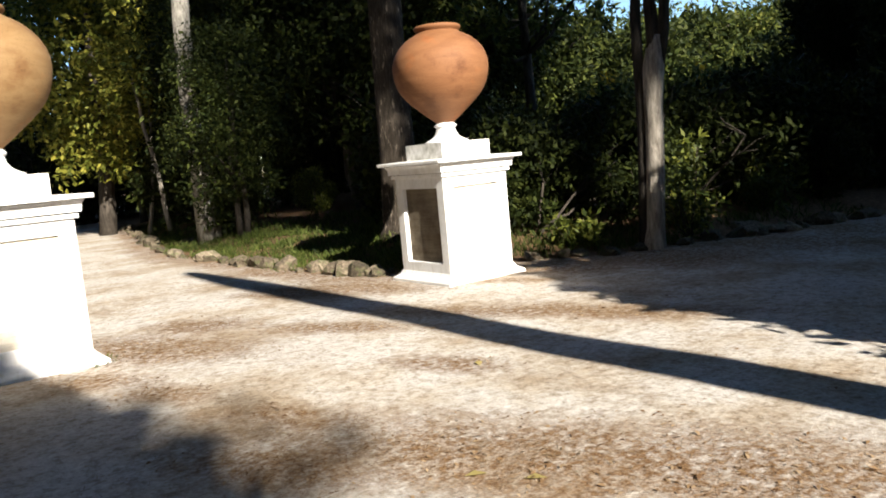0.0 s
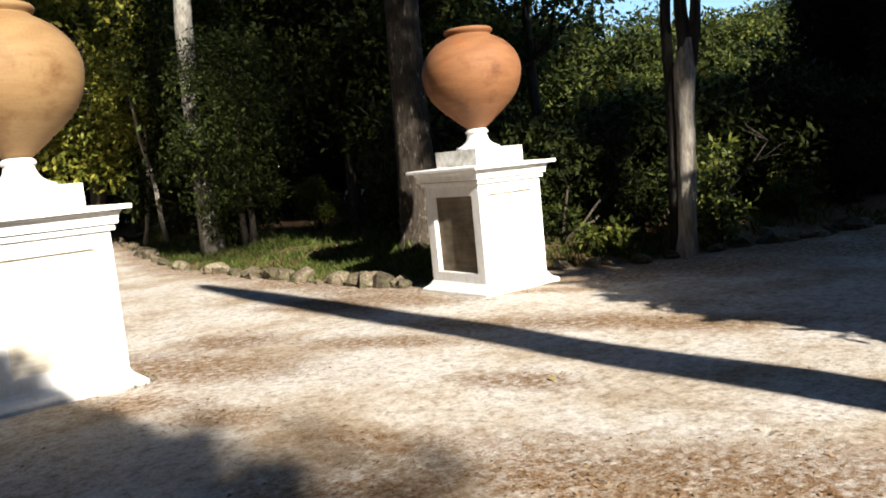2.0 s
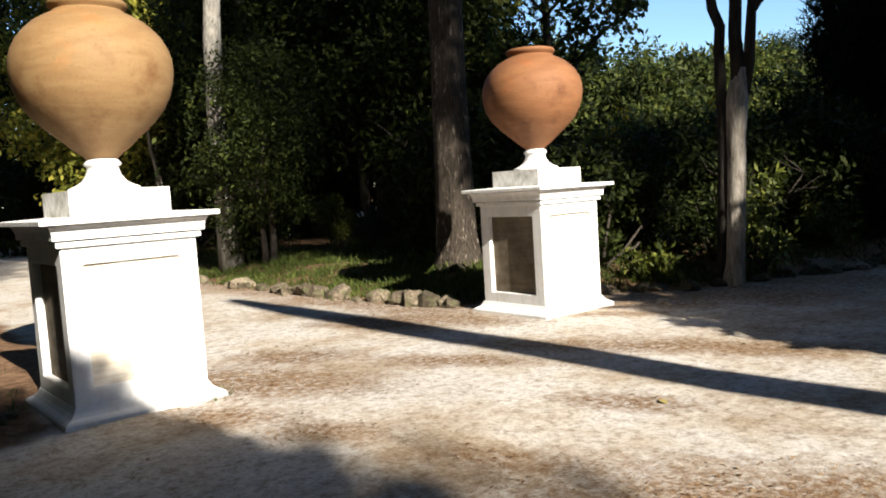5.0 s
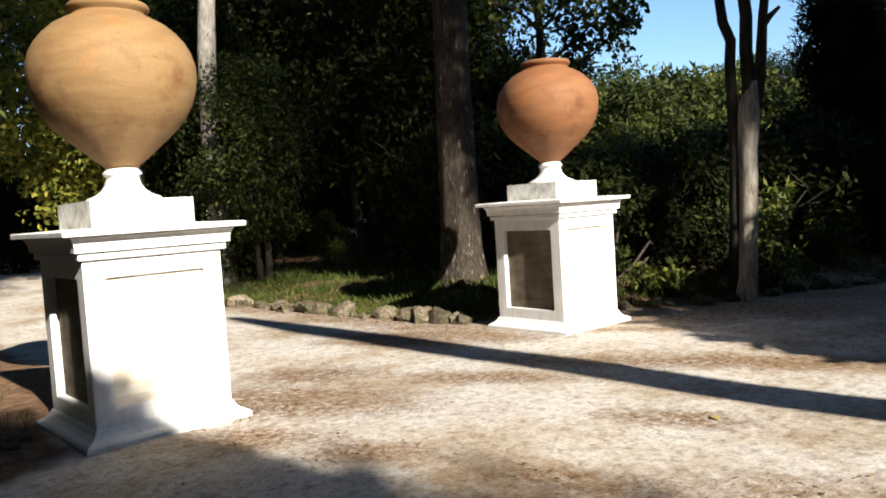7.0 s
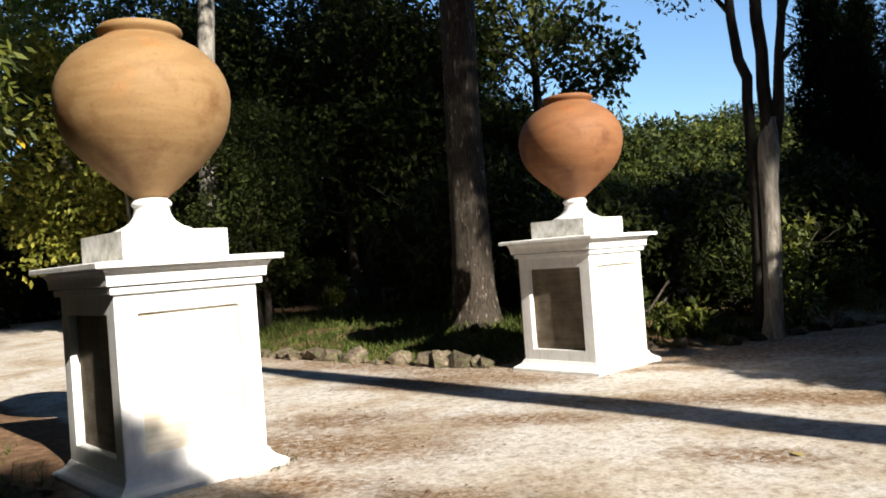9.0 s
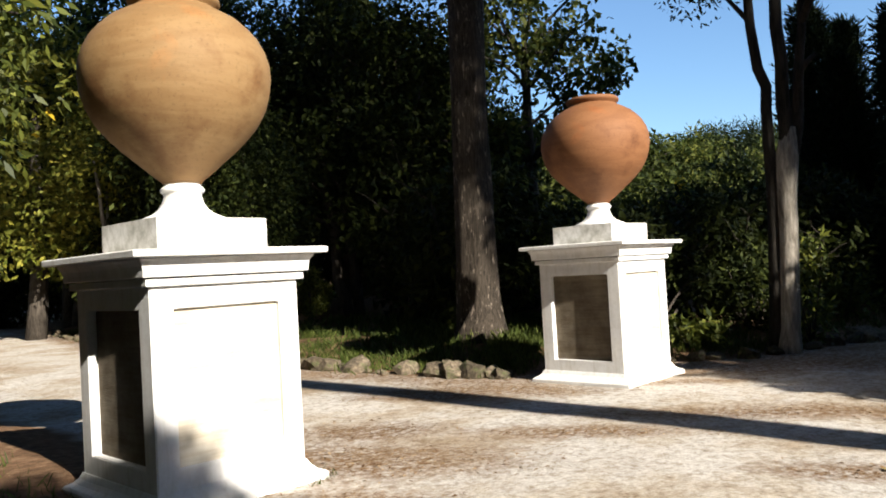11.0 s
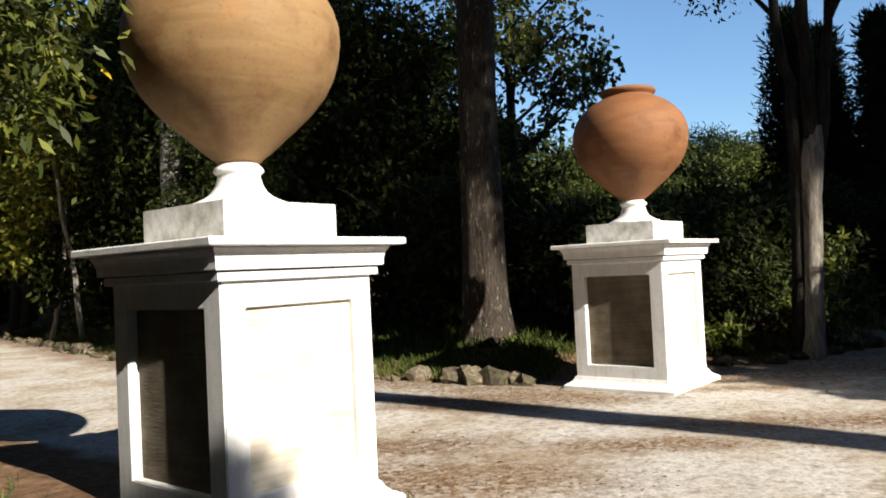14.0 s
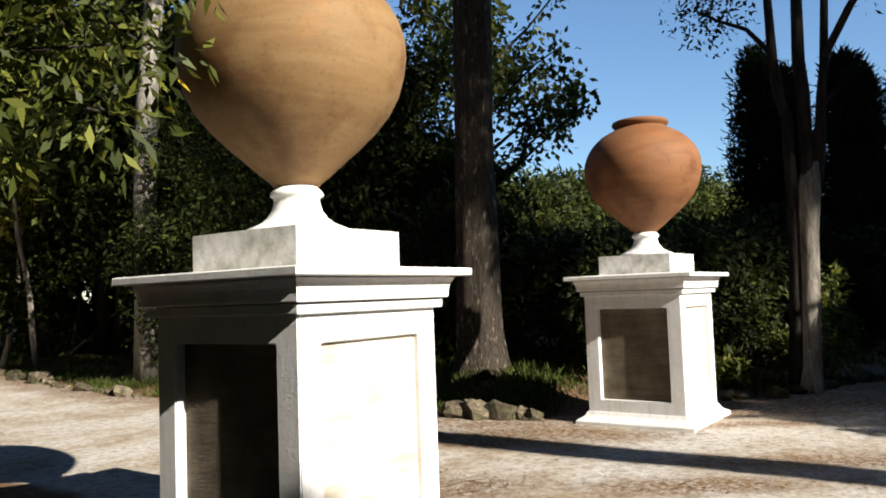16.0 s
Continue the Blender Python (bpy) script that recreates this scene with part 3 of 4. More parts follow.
plant_all("umbrella_pine", umbrella_pine(22, 8.8, 3.6, 2.6, CONIFER, 320, 60, 0.24), "far umbrella pine in sunlight above the wood", [
    (41.5, 19.4, 0, 0.87), (52.0, 29.5, 120, 0.85)], "far umbrella pines")

# sunlit trees in the distance
far_tree = evergreen(23, 6.4, 2.9, 330, 52, 0.25, FARGREEN, 0.1, spread=0.8)
plant_all("distant_tree", far_tree, "distant leafy green tree in sunlight", [
    (27.5, 20.5, 0, 0.72), (33.0, 18.0, 130, 0.95), (31.0, 15.2, 200, 0.66), (36.0, 15.0, 300, 0.92), (24.5, 24.0, 30, 1.1), (44.0, 23.5, 170, 1.2), (38.0, 27.0, 80, 1.25)], "distant trees")
dark_tree = evergreen(26, 6.0, 2.2, 300, 36, 0.33, FARDARK, 0.1, spread=0.7)
plant_all("distant_tree", dark_tree, "distant dark olive tree among lighter trees", [
    (25.5, 18.2, 40, 0.85), (30.3, 19.3, 60, 0.98), (35.0, 21.5, 260, 1.1), (29.0, 25.0, 110, 1.2), (40.0, 13.2, 20, 1.05), (52.0, 20.0, 230, 1.4), (28.0, 14.2, 190, 0.72), (46.0, 14.0, 90, 1.2), (24.0, 21.0, 10, 0.9)], "distant dark trees")
scrub = evergreen(24, 2.7, 1.5, 130, 60, 0.16, FARGREEN, 0.05, spread=0.4, girth=0.04)
plant_all("shrub", scrub, "loose green shrub with patches of yellow leaves", [
    (18.6, 14.6, 0, 1.0), (20.6, 13.2, 90, 1.05), (16.9, 12.8, 200, 0.9), (21.5, 16.0, 40, 1.15), (19.5, 11.4, 300, 0.95), (23.5, 14.0, 10, 1.2), (22.5, 11.0, 130, 1.0)], "green shrubs")

# dark shrubs behind the far pedestal
bush = evergreen(25, 2.0, 0.95, 110, 42, 0.14, LAUREL, 0.03, spread=0.3, trunks=3, girth=0.03)
plant_all("laurel_bush", bush, "dark glossy laurel bush behind the stone edging", [
    (8.7, 7.7, 0, 0.85), (9.8, 7.8, 100, 0.8), (10.9, 7.5, 200, 0.95), (12.2, 7.4, 300, 1.0), (13.4, 6.9, 40, 1.1), (9.6, 8.9, 160, 0.9), (11.8, 9.0, 80, 0.9),
    (14.2, 8.4, 220, 0.85), (15.5, 7.4, 120, 1.15), (10.9, 10.9, 10, 0.9), (9.3, 10.6, 70, 1.3), (12.6, 12.2, 270, 0.8), (16.4, 8.6, 330, 0.85), (10.9, 13.2, 60, 1.3), (7.3, 15.3, 140, 0.85), (9.5, 33.8, 60, 2.0), (10.9, 32.4, 150, 2.0), (12.2, 35.5, 280, 2.2), (7.6, 35.2, 10, 2.0), (17.2, 25.8, 15, 1.9), (18.6, 24.2, 75, 1.9), (15.6, 27.2, 195, 1.9), (20.0, 25.4, 315, 2.0), (8.6, 21.5, 0, 1.4), (10.6, 23.0, 60, 1.5), (6.2, 31.5, 190, 1.6), (8.2, 33.5, 250, 1.6), (4.2, 34.0, 20, 1.6), (12.5, 21.5, 140, 1.5), (14.0, 23.5, 90, 1.6), (13.9, 5.7, 70, 0.6), (14.7, 6.0, 10, 0.9), (15.7, 5.6, 200, 1.0), (16.8, 5.1, 310, 1.1), (17.9, 4.4, 50, 1.1), (19.2, 3.4, 150, 1.2)], "laurel bushes")


def conifer(seed, high, wide, clumps, per, size):
    rng = np.random.default_rng(seed)
    limbs = [(bend((0, 0, -0.1), (0, 0, high), 8, 0.03, rng), np.linspace(0.16, 0.015, 9))]
    c = []
    while len(c) < clumps:
        k = rng.random() ** 0.8
        a = rng.uniform(0, 6.28)
        r = wide * (1 - k) ** 0.55 * math.sqrt(rng.uniform(0.2, 1)) * (0.8 + 0.35 * math.sin(3 * a + 9 * k))
        c.append((r * math.cos(a), r * math.sin(a), 0.25 + k * (high - 0.3)))
    v = leaves(rng, c, 0.34, per, size, -0.5, 0.22)
    return limbs, BARK_DARK, quad_mesh("crown", v, CONIFER)


plant_all("cypress", conifer(31, 6.6, 1.15, 330, 42, 0.22), "dark feathery cypress at the edge of the wood", [
    (18.7, 8.3, 0, 1.0), (17.7, 7.4, 80, 0.78), (18.6, 6.4, 150, 0.93), (16.8, 5.9, 220, 0.8), (20.4, 8.0, 300, 0.98), (19.2, 4.6, 30, 0.92), (22.0, 6.6, 20, 1.02), (21.0, 5.2, 200, 0.98)], "dark cypresses")

# bare pine trunk close to the edging
rng = np.random.default_rng(41)
pts = [(0, 0, -0.1), (0.0, 0.0, 0.06), (0.01, 0.0, 0.25), (0.02, 0.01, 0.6), (0.03, 0.0, 1.2), (0.03, 0.02, 2.2), (0.05, 0.0, 3.4), (0.06, -0.04, 4.8), (0.1, -0.05, 6.5), (0.12, -0.1, 9.5)]
big = tree("pine_tree", on_ground(7.72, 9.42), "tall old pine trunk with flaking grey bark and flared foot", [(pts, [0.44, 0.40, 0.335, 0.30, 0.285, 0.275, 0.265, 0.255, 0.24, 0.2])], BARK_PINE,
           quad_mesh("crown", leaves(rng, clump_shell(rng, 150, 8.6, 12.5, (0.1, -0.1, 10.6), (3.0, 3.0, 2.0), 0.1), 0.7, 55, 0.28, 0.0, 0.25), CONIFER), segs=28, rough=0.09)

# forked smooth tree
rng = np.random.default_rng(42)
T = (9.42, 5.72)
fork = [
    ([(-0.22, 0.05, -0.1), (-0.23, 0.03, 0.05), (-0.23, 0.0, 0.3), (-0.22, -0.03, 0.9), (-0.22, -0.05, 1.4), (-0.22, -0.06, 1.9), (-0.20, -0.08, 2.35), (-0.17, -0.14, 2.75)], [0.185, 0.152, 0.122, 0.114, 0.114, 0.122, 0.14, 0.098]),
    ([(-0.25, 0.15, -0.1), (-0.25, 0.13, 0.4), (-0.25, 0.11, 1.0), (-0.25, 0.09, 1.6), (-0.26, 0.08, 2.1), (-0.29, 0.08, 2.5), (-0.29, 0.09, 3.0), (-0.27, 0.08, 3.28), (-0.32, 0.15, 3.52), (-0.33, 0.20, 4.05), (-0.35, 0.22, 5.2)], [0.115, 0.098, 0.088, 0.084, 0.078, 0.070, 0.067, 0.066, 0.061, 0.057, 0.041]),
    ([(-0.2, -0.08, 2.3), (-0.2, -0.11, 2.7), (-0.22, -0.09, 3.14), (-0.2, -0.10, 3.57), (-0.22, -0.07, 4.0), (-0.2, -0.1, 5.4)], [0.098, 0.090, 0.082, 0.078, 0.074, 0.057]),
    ([(-0.17, -0.14, 2.4), (-0.14, -0.22, 2.8), (-0.14, -0.25, 3.12), (-0.13, -0.28, 3.53), (-0.11, -0.33, 3.94), (-0.08, -0.4, 5.2)], [0.082, 0.070, 0.066, 0.057, 0.053, 0.041]),
    ([(-0.13, -0.27, 3.40), (-0.10, -0.36, 3.52), (-0.06, -0.46, 3.61)], [0.045, 0.038, 0.022]),
]
up = [(-0.1, 0.9, 4.75), (0.1, 1.2, 5.0), (-1.25, -1.1, 4.55), (-1.05, -1.35, 4.9), (-0.4, 0.3, 5.6), (-0.6, -0.1, 5.9), (-0.2, -0.6, 5.8), (0.3, 0.9, 5.6), (0.6, 1.1, 5.2), (-1.6, 0.9, 6.0), (0.4, -1.1, 5.9), (-0.4, 0.4, 6.4)]
forked = tree("forked_tree", on_ground(*T), "slender smooth grey tree forking into three bare limbs darkened for shade", fork[:1], BARK_SMOOTH,
     quad_mesh("crown", leaves(rng, up, 0.5, 170, 0.09, 0.1, 0.45), CONIFER), segs=14, rough=0.05)

twigs = [([(-0.33, 0.20, 4.1), (-0.25, 0.5, 4.5), (-0.1, 0.9, 4.75), (0.1, 1.2, 5.0)], [0.035, 0.028, 0.02, 0.01]),
         ([(-0.11, -0.33, 4.0), (-0.5, -0.7, 4.45), (-0.95, -0.95, 4.6), (-1.3, -1.15, 4.6)], [0.05, 0.042, 0.035, 0.015]), ([(-0.5, -0.7, 4.45), (-0.8, -1.1, 4.75), (-1.05, -1.4, 4.9)], [0.03, 0.025, 0.012])]
# limbs and twigs get their shade from the darkened bark colour
for lpts, lrad in fork[1:] + twigs:
    part("limb", limb(bmesh.new(), lpts, lrad, 12, 0.06), BARK_LIMB_SHADE, forked, "bare limb with shade put into its dark colour", smooth=True)

# open leafy tree beyond the far pedestal
rng = np.random.default_rng(43)
base = Vector((14.5, 13.4, 0))
limbs = [(bend((0.12, 0, -0.1), (-0.1, 0, 6.0), 7, 0.05, rng), np.linspace(0.16, 0.09, 8))]
cl = []
for k in range(26):
    a = rng.uniform(0, 6.28)
    s = limbs[0][0][rng.integers(4, 8)]
    ln = rng.uniform(1.0, 2.7)
    e = s + Vector((math.cos(a) * ln, math.sin(a) * ln, rng.uniform(-0.2, 2.6)))
    tw = bend(s, e, 4, 0.1, rng)
    limbs.append((tw, np.linspace(0.05, 0.012, 5)))
    cl += [tw[2], tw[3], tw[4]] + [tw[4].lerp(tw[3], 0.5) + Vector(rng.normal(0, 0.3, 3)) for _ in range(3)]
tree("leafy_tree", on_ground(14.5, 13.4), "open broad-leaved tree with sparse olive leaves against the sky", limbs, BARK_DARK,
     quad_mesh("crown", leaves(rng, cl, 0.42, 40, 0.18, 0.4, 0.62), FARGREEN))

# yellow-green tree beside the far bend of the path
rng = np.random.default_rng(44)
limbs = [(bend((0, 0, -0.1), (0.2, 0.1, 6.5), 7, 0.05, rng), np.linspace(0.27, 0.09, 8))]
c = clump_shell(rng, 330, 1.9, 9.6, (0.2, 0, 5.4), (2.7, 2.7, 4.2), 0.3)
tree("yellow_green_tree", on_ground(6.95, 24.2), "leafy tree turning yellow-green beside the path", limbs, BARK_DARK, quad_mesh("crown", leaves(rng, c, 0.55, 44, 0.22, 0.3, 0.5), YELLOWISH))
c = clump_shell(rng, 160, 1.2, 6.5, (0, 0, 3.8), (1.5, 1.5, 3.0), 0.3)
tree("yellow_green_tree", on_ground(10.2, 29.5), "smaller leafy tree turning yellow-green by the bend", limbs, BARK_DARK, quad_mesh("crown", leaves(rng, c, 0.42, 42, 0.2, 0.3, 0.5), YELLOWISH))

# pale leaning trunk in the wood
rng = np.random.default_rng(45)
limbs = [([(0.1, 0, -0.1), (0.05, -0.05, 1.5), (-0.02, -0.1, 3.0), (0.0, -0.15, 4.5), (0.1, -0.2, 6.0), (0.3, -0.2, 8.5)], [0.26, 0.2, 0.18, 0.17, 0.155, 0.12])]
tree("pale_tree", on_ground(6.65, 15.2), "tall pale-barked trunk rising out of the dark wood", limbs, BARK_PALE,
     quad_mesh("crown", leaves(rng, clump_shell(rng, 60, 7.0, 11.0, (0, 0, 9), (2.0, 2.0, 2.0), 0.2), 0.5, 40, 0.16), LAUREL), segs=16)
# thin leaning stems near the yellow tree
for x, y, dx, dy, r, h in ((7.7, 20.6, -0.5, 0.3, 0.07, 4.2), (7.3, 21.4, 0.5, 0.2, 0.06, 3.8)):
    pts = bend((0, 0, -0.1), (dx, dy, h), 6, 0.04, rng)
    c = [(dx + rng.normal(0, 0.6), dy + rng.normal(0, 0.6), h + rng.normal(0, 0.5)) for _ in range(24)]
    tree("slim_tree", on_ground(x, y), "slim leaning grey trunk with a small leafy top in the wood", [(pts, np.linspace(r, r * 0.5, 7))], BARK_SMOOTH,
         quad_mesh("crown", leaves(rng, c, 0.5, 50, 0.16), YELLOWISH), "slim trees in the wood")

# clipped bush in the wood
rng = np.random.default_rng(46)
c = clump_shell(rng, 130, 0.3, 1.15, (0, 0, 0.72), (0.5, 0.5, 0.5), 0.5)
tree("clipped_bush", on_ground(9.6, 15.8), "small clipped round bush standing in the wood", [([(0, 0, -0.05), (0, 0, 0.7)], [0.05, 0.03])], BARK_DARK, quad_mesh("crown", leaves(rng, c, 0.14, 60, 0.07), GLOSSY))

# overhanging tree beside the near pedestal
rng = np.random.default_rng(47)
limbs = [(bend((0, 0, -0.1), (0.2, -0.3, 4.6), 7, 0.05, rng), np.linspace(0.17, 0.08, 8))]
cl = []
for k in range(64):
    p = rng.uniform(-1, 1, 3)
    if np.linalg.norm(p) > 1:
        p /= np.linalg.norm(p) * 1.05
    e = Vector((0.95 + 0.75 * p[0], -1.30 + 0.8 * p[1], 2.55 + 0.95 * p[2]))
    s = limbs[0][0][3 + k % 4]
    tw = bend(s, e, 4, 0.06, rng)
    limbs.append((tw, np.linspace(0.022, 0.004, 5)))
    cl += [tw[4], tw[4].lerp(tw[3], 0.35), tw[4].lerp(tw[3], 0.8)]
c2 = clump_shell(rng, 260, 2.4, 6.0, (0, 0, 4.2), (1.5, 1.5, 1.8), 0.2)
c2 = np.array([q for q in c2 if q[0] < 0.8])
ob = tree("laurel_tree", on_ground(-0.75, 7.95), "overhanging laurel tree with glossy narrow leaves beside the pedestal", limbs, BARK_DARK,
          quad_mesh("crown", np.concatenate([leaves(rng, cl, 0.24, 80, 0.08, 0.5, 0.33), leaves(rng, c2, 0.4, 40, 0.12, 0.4, 0.36)]), GLOSSY))
for q in ((1.72, -1.5, 2.12), (1.5, -1.75, 2.2), (1.66, -1.62, 1.95)):
    part("yellow_leaf", quad_mesh("yellow_leaf", leaves(rng, [q], 0.03, 1, 0.09, 0.8, 0.45), YELLOWLEAF), None, ob, "bright yellow autumn leaf")

# leaning bare trunk and dense tree on the sunny side, whose shadows lie on the path
pts = [(-0.213 * k * 8.95 / 8, 0, -0.1 + k * 9.05 / 8) for k in range(9)]
tree("bare_trunk", on_ground(4.98, -4.0), "leaning bare trunk on the sunny side of the path", [(pts, [0.35, 0.275] + [0.26] * 5 + [0.235, 0.11])], BARK_PINE, None, segs=20)
# unseen dense trees, added to shade the left ground and the pedestal sides
dense = evergreen(15, 7.6, 2.05, 260, 36, 0.5, LAUREL, 0.3, spread=0.4, gap=-9)
plant_all("evergreen_tree", dense, "dense evergreen tree added out of view to block sky and sunlight", [(-2.6, -9.8, 120, 1.0), (-4.3, -2.6, 60, 1.0), (-4.4, 2.0, 160, 1.1), (-4.3, 6.6, 220, 1.1), (-4.4, 11.2, 310, 1.1), (-3.8, -6.8, 20, 1.0)], "evergreen trees on the sunny side")
rng = np.random.default_rng(16)
limbs = [(bend((0, 0, -0.1), (0.1, 0, 6.4), 7, 0.04, rng), np.linspace(0.2, 0.05, 8))]
c = clump_shell(rng, 2200, 0.2, 8.0, (0, 0, 3.9), (2.06, 2.06, 3.98), 0.6, -9)
c = np.concatenate([c, clump_shell(rng, 420, 6.3, 8.0, (0, 0, 3.9), (2.06, 2.06, 3.98), 0.8, -9)])
tree("clipped_evergreen", on_ground(-0.98, -6.2), "dense clipped evergreen tree on the sunny side of the path", limbs, BARK_DARK, quad_mesh("crown", leaves(rng, c, 0.22, 44, 0.17), LAUREL))
# slim tall tree, added out of view so its high leaves dapple the old pine
limbs = [(bend((0, 0, -0.1), (0.0, 0, 12.6), 9, 0.02, rng), np.linspace(0.1, 0.03, 10))]
c = clump_shell(rng, 150, 8.6, 14.8, (0, 0, 11.7), (0.75, 0.75, 3.35), 0.0, -0.5)
tree("slim_tree", on_ground(6.6, -3.4), "slim tall tree added unseen so its narrow high crown shades the pine", limbs, BARK_DARK, quad_mesh("crown", leaves(rng, c, 0.26, 36, 0.2), LAUREL))


# ---- edging stones, grass, litter ----
def rock_mesh(seed):
    bm = bmesh.new()
    bmesh.ops.create_icosphere(bm, subdivisions=2, radius=0.5)
    off = Vector((seed * 3.7, seed * 1.9, 0))
    for v in bm.verts:
        k = 1 + 0.6 * noise.noise(v.co * 2.6 + off) + 0.22 * noise.noise(v.co * 6 + off)
        v.co = Vector((v.co.x * k, v.co.y * k * 0.8, v.co.z * k * 0.62))
        v.co.z = min(v.co.z, 0.24 + 0.05 * noise.noise(v.co * 4 + off))
    me = bpy.data.meshes.new("stone")
    bm.to_mesh(me)
    bm.free()
    me.materials.append(STONE)
    return me


ROCKS = [rock_mesh(k) for k in range(9)]


def edging(line, label, rng, gap=0.27, big=0.3):
    ob = thing("stone_edging", pose(line[0][0], line[0][1], 0), label, "edging")
    for (ax, ay), (bx, by) in zip(line, line[1:]):
        n = max(1, round(math.hypot(bx - ax, by - ay) / gap))
        for k in range(n):
            if rng.random() < 0.1:
                continue
            f = (k + rng.uniform(-0.25, 0.25)) / n
            x, y = ax + (bx - ax) * f + rng.normal(0, 0.05), ay + (by - ay) * f + rng.normal(0, 0.05)
            s = big * rng.choice([0.45, 0.65, 0.9, 1.1, 1.45]) * rng.uniform(0.85, 1.15)
            st = new("stone", ROCKS[rng.integers(0, 9)])
            st.parent = ob
            st.matrix_basis = pose(x - line[0][0], y - line[0][1], ground_height(x, y) + 0.06 * s, rng.uniform(-28, 28), rng.uniform(-28, 28), rng.uniform(0, 360)) @ Matrix.Diagonal((s, s, s * rng.uniform(0.8, 1.3), 1))
    return ob


rng = np.random.default_rng(51)
edging(EDGE[1:10], "row of rough mossy stones along the gravel path", rng)
edging([(5.98, 8.5), (6.1, 8.1), (6.3, 7.75), (6.6, 7.6)], "larger heaped stones beside the far pedestal", rng, 0.16, 0.27)
edging(EDGE[11:16], "rough stones edging the shaded bed", rng, 0.3, 0.3)
edging([(0.75, 6.25), (0.95, 6.62), (1.12, 6.95)], "loose stones at the soil bed by the near pedestal", rng, 0.22, 0.26)


def blades(rng, places, count, spread, size):
    c = np.repeat(np.asarray(places, float), count, axis=0)
    n = len(c)
    c[:, :2] += rng.normal(0, spread, (n, 2))
    c[:, 2] = [ground_height(x, y) - 0.01 for x, y, _ in c]
    way = rng.normal(0, 0.45, (n, 3))
    way[:, 2] = 1
    way /= np.linalg.norm(way, axis=1, keepdims=True)
    across = np.cross(way, rng.normal(size=(n, 3)))
    across /= np.linalg.norm(across, axis=1, keepdims=True)
    s = size * rng.uniform(0.5, 1.4, (n, 1))
    return np.stack([c - across * s * 0.04, c + across * s * 0.04, c + way * s * 0.6 + across * s * 0.05, c + way * s + np.array([0, 0, -0.1]) * s], axis=1)


def behind_edge(rng, a, b, near_, far_, n):
    out = []
    while len(out) < n:
        k = rng.integers(a, b)
        (ax, ay), (bx, by) = EDGE[k], EDGE[k + 1]
        f = rng.random()
        d = rng.uniform(near_, far_)
        ln = math.hypot(bx - ax, by - ay)
        nx, ny = -(by - ay) / ln, (bx - ax) / ln
        x, y = ax + (bx - ax) * f + nx * d, ay + (by - ay) * f + ny * d
        if noise.noise(Vector((x * 0.9, y * 0.9, 2))) > -0.42:
            out.append((x, y, 0))
    return out


v = blades(rng, behind_edge(rng, 1, 9, 0.1, 1.8, 520), 38, 0.12, 0.125)
tagged(part("grass", quad_mesh("grass", v, GRASS), None), "patchy green grass behind the stone edging", "grass", kind="stuff")
v = blades(rng, behind_edge(rng, 3, 10, 1.6, 5.5, 260), 30, 0.2, 0.2)
tagged(part("grass", quad_mesh("grass", v, GRASS), None), "thin shaded grass on the floor of the wood", "grass", kind="stuff")
v = blades(rng, behind_edge(rng, 10, 15, 0.15, 1.2, 120), 26, 0.12, 0.14)
tagged(part("grass", quad_mesh("grass", v, GRASS), None), "low green weeds in the shaded bed", "weeds", kind="stuff")
v = blades(rng, [(x, y, 0) for x, y in rng.uniform((0.2, 6.9), (1.2, 9.5), (40, 2))], 14, 0.1, 0.1)
tagged(part("grass", quad_mesh("grass", v, GRASS), None), "sparse weeds on the soil bed", "weeds", kind="stuff")
v = blades(rng, [(2.42, 6.12, 0), (2.30, 6.05, 0), (2.46, 6.3, 0)], 16, 0.03, 0.06)
tagged(part("grass", quad_mesh("grass", v, GRASS), None), "small grass tufts at the foot of the pedestal", "grass", kind="stuff")


def litter(rng, n):
    out = []
    while len(out) < n:
        x, y = rng.uniform(0.8, 7.5), rng.uniform(0.2, 10.0)
        if drift_and_shade(x, y) + 0.35 * noise.noise(Vector((x * 2, y * 2, 1))) > rng.uniform(0.05, 1.1):
            out.append((x, y, ground_height(x, y) + 0.004))
    c = np.array(out)
    a = rng.uniform(0, 6.28, n)
    way = np.stack([np.cos(a), np.sin(a), rng.normal(0, 0.12, n)], 1)
    side = np.stack([-np.sin(a), np.cos(a), rng.normal(0, 0.2, n)], 1)
    s = rng.uniform(0.012, 0.045, (n, 1))
    w = np.where(rng.random((n, 1)) < 0.75, 0.05, 0.22)
    lift = np.array([0, 0, 0.005])
    return np.stack([c, c + way * s * 0.5 + side * s * w + lift, c + way * s + lift * 0.5, c + way * s * 0.5 - side * s * w + lift], 1)


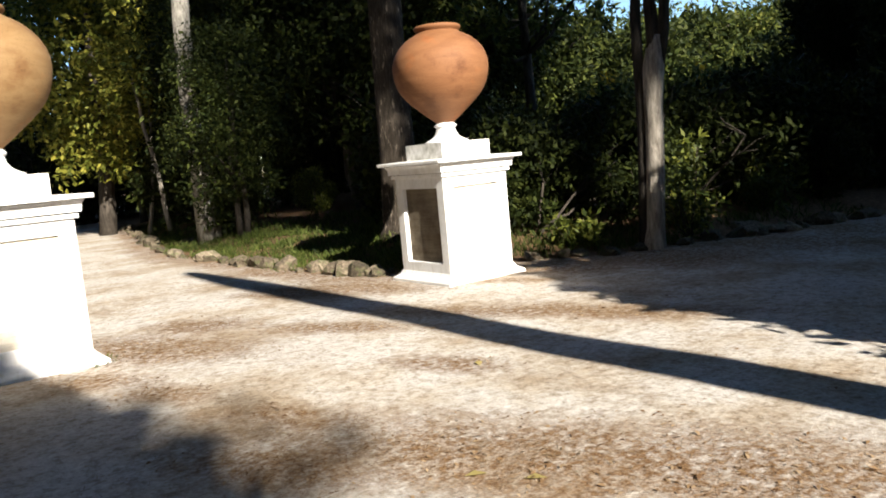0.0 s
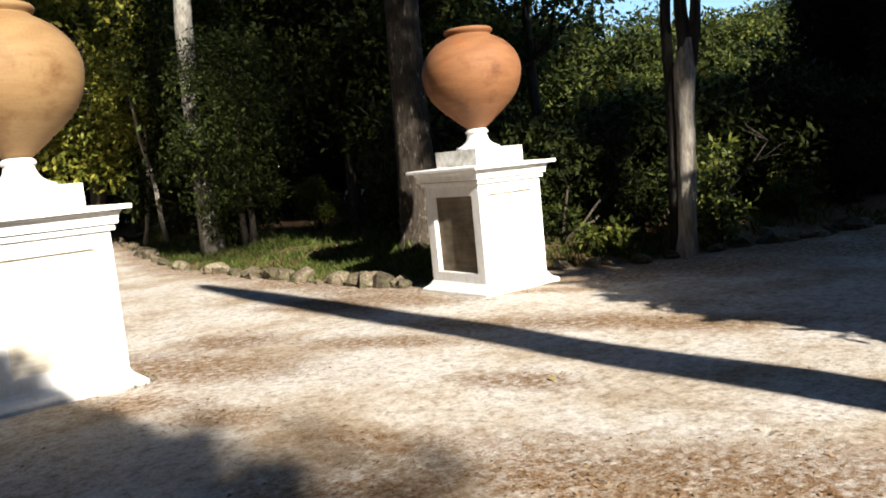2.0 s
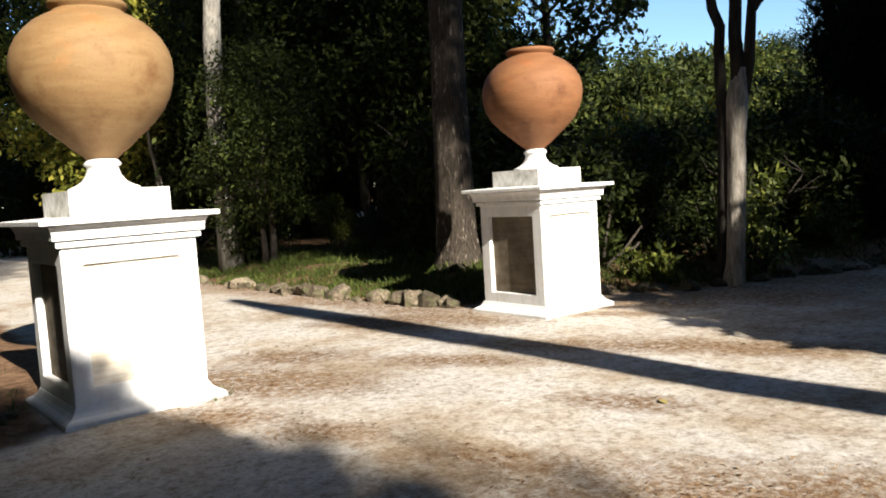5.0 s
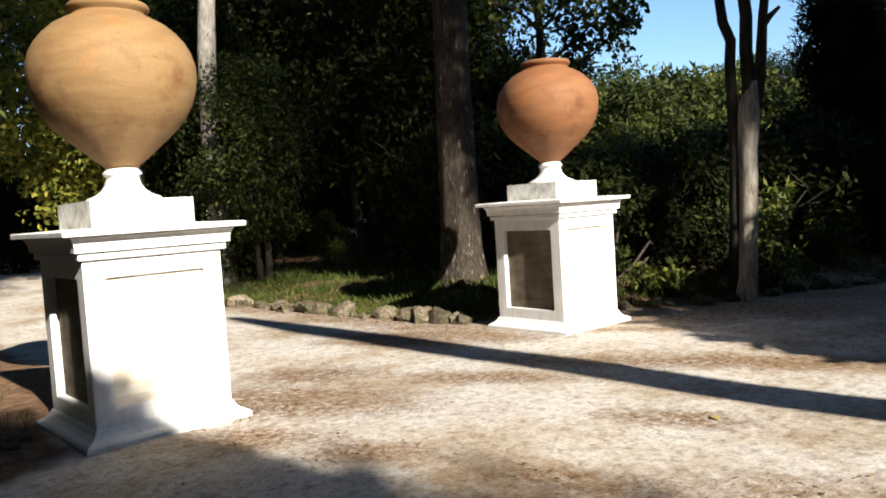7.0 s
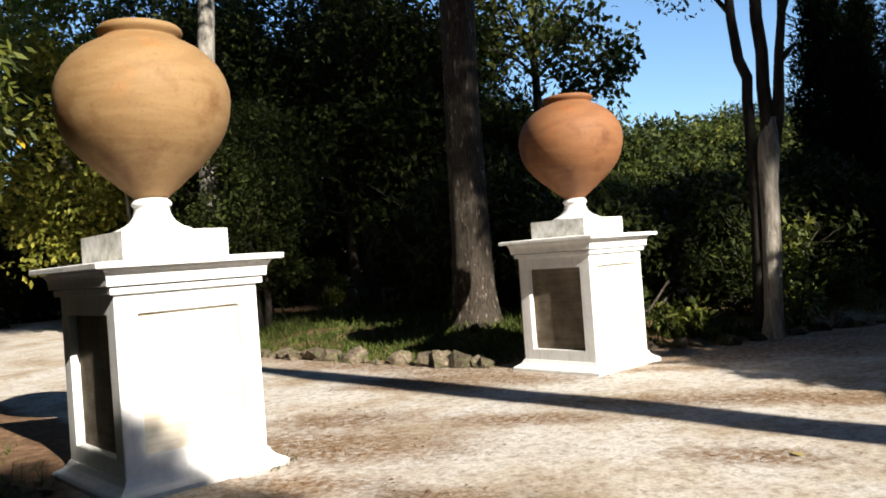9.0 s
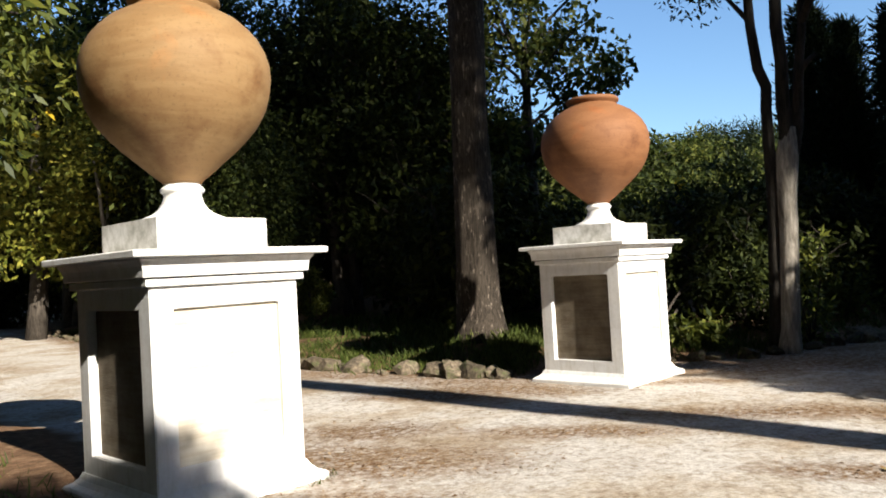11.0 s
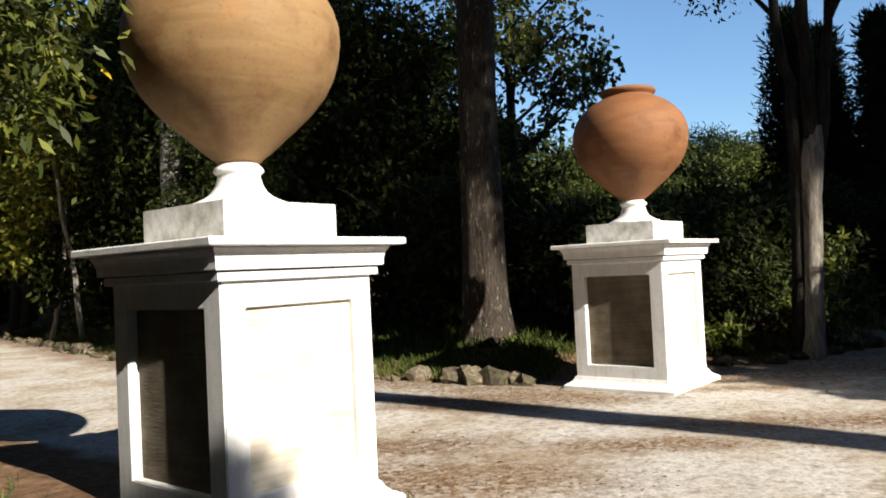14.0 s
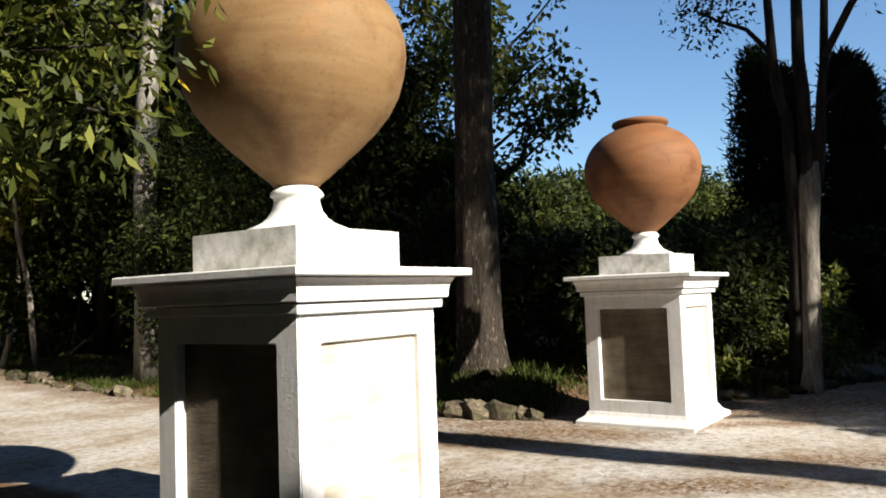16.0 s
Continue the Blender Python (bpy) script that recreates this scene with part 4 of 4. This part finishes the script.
tagged(part("leaf_litter", quad_mesh("leaf_litter", litter(rng, 13000), DRYLEAF), None), "brown dry leaves scattered over the gravel", "leaf litter", kind="stuff")
for x, y, a in ((2.95, 2.05, -35), (3.11, 1.82, -50), (4.2, 3.42, 60)):
    lf = part("fallen_leaf", quad_mesh("fallen_leaf", np.array([[(0, 0, 0), (0.05, 0.03, 0.012), (0.11, 0, 0.004), (0.05, -0.03, 0.014)]]), STRAWLEAF), None)
    lf.matrix_world = pose(x, y, ground_height(x, y) + 0.005, 0, 0, a)
    tagged(lf, "single large dry leaf lying on the gravel", "leaf", "fallen leaves on the gravel")

# low plants by the forked tree
rng = np.random.default_rng(61)
for x, y, h, w, mat, label in ((10.6, 6.15, 0.55, 0.4, GLOSSY, "low leafy green plant by the forked tree"), (12.15, 5.95, 0.5, 0.42, GRASS, "bright green rosette plant in the shaded bed"), (8.75, 6.75, 0.4, 0.35, GLOSSY, "small green plant at the edging"),
                                (9.95, 5.72, 1.5, 0.3, GLOSSY, "tall thin leafy shoot beside the forked tree"), (12.7, 6.0, 0.9, 0.5, GLOSSY, "upright leafy plant in the shaded bed"), (10.2, 6.6, 0.9, 0.5, LAUREL, "leafy green shrub behind the forked tree"), (10.9, 6.7, 1.1, 0.6, LAUREL, "leafy green shrub behind the edging")):
    c = clump_shell(rng, 26, 0.05, h, (0, 0, h * 0.5), (w, w, h * 0.55), 0.1)
    stems = [(bend((0, 0, -0.03), q, 3, 0.02, rng), [0.012, 0.01, 0.008, 0.004]) for q in c[:8]]
    tree("plant", on_ground(x, y), label, stems, BARK_DARK, quad_mesh("crown", leaves(rng, c, 0.14, 24, 0.12, 0.1, 0.4), mat), "low plants in the shaded bed", "plant")

# bright autumn sprays in the hedge beyond the far pedestal
rng = np.random.default_rng(62)
for x, y, h in ((17.9, 13.7, 2.75), (16.2, 12.9, 2.3), (20.4, 12.6, 3.0)):
    stems = [(bend((0, 0, -0.05), (rng.normal(0, 0.15), rng.normal(0, 0.15), h * k), 4, 0.04, rng), [0.02, 0.016, 0.012, 0.008, 0.005]) for k in (0.8, 0.92, 1.0)]
    c = [st[0][-1] for st in stems] + [st[0][-2] for st in stems]
    tree("autumn_shrub", on_ground(x, y), "thin shrub with a spray of bright yellow autumn leaves", stems, BARK_DARK,
         quad_mesh("crown", leaves(rng, c, 0.17, 34, 0.11, 0.3, 0.55), YELLOWLEAF), "yellow autumn shrubs", "shrub")
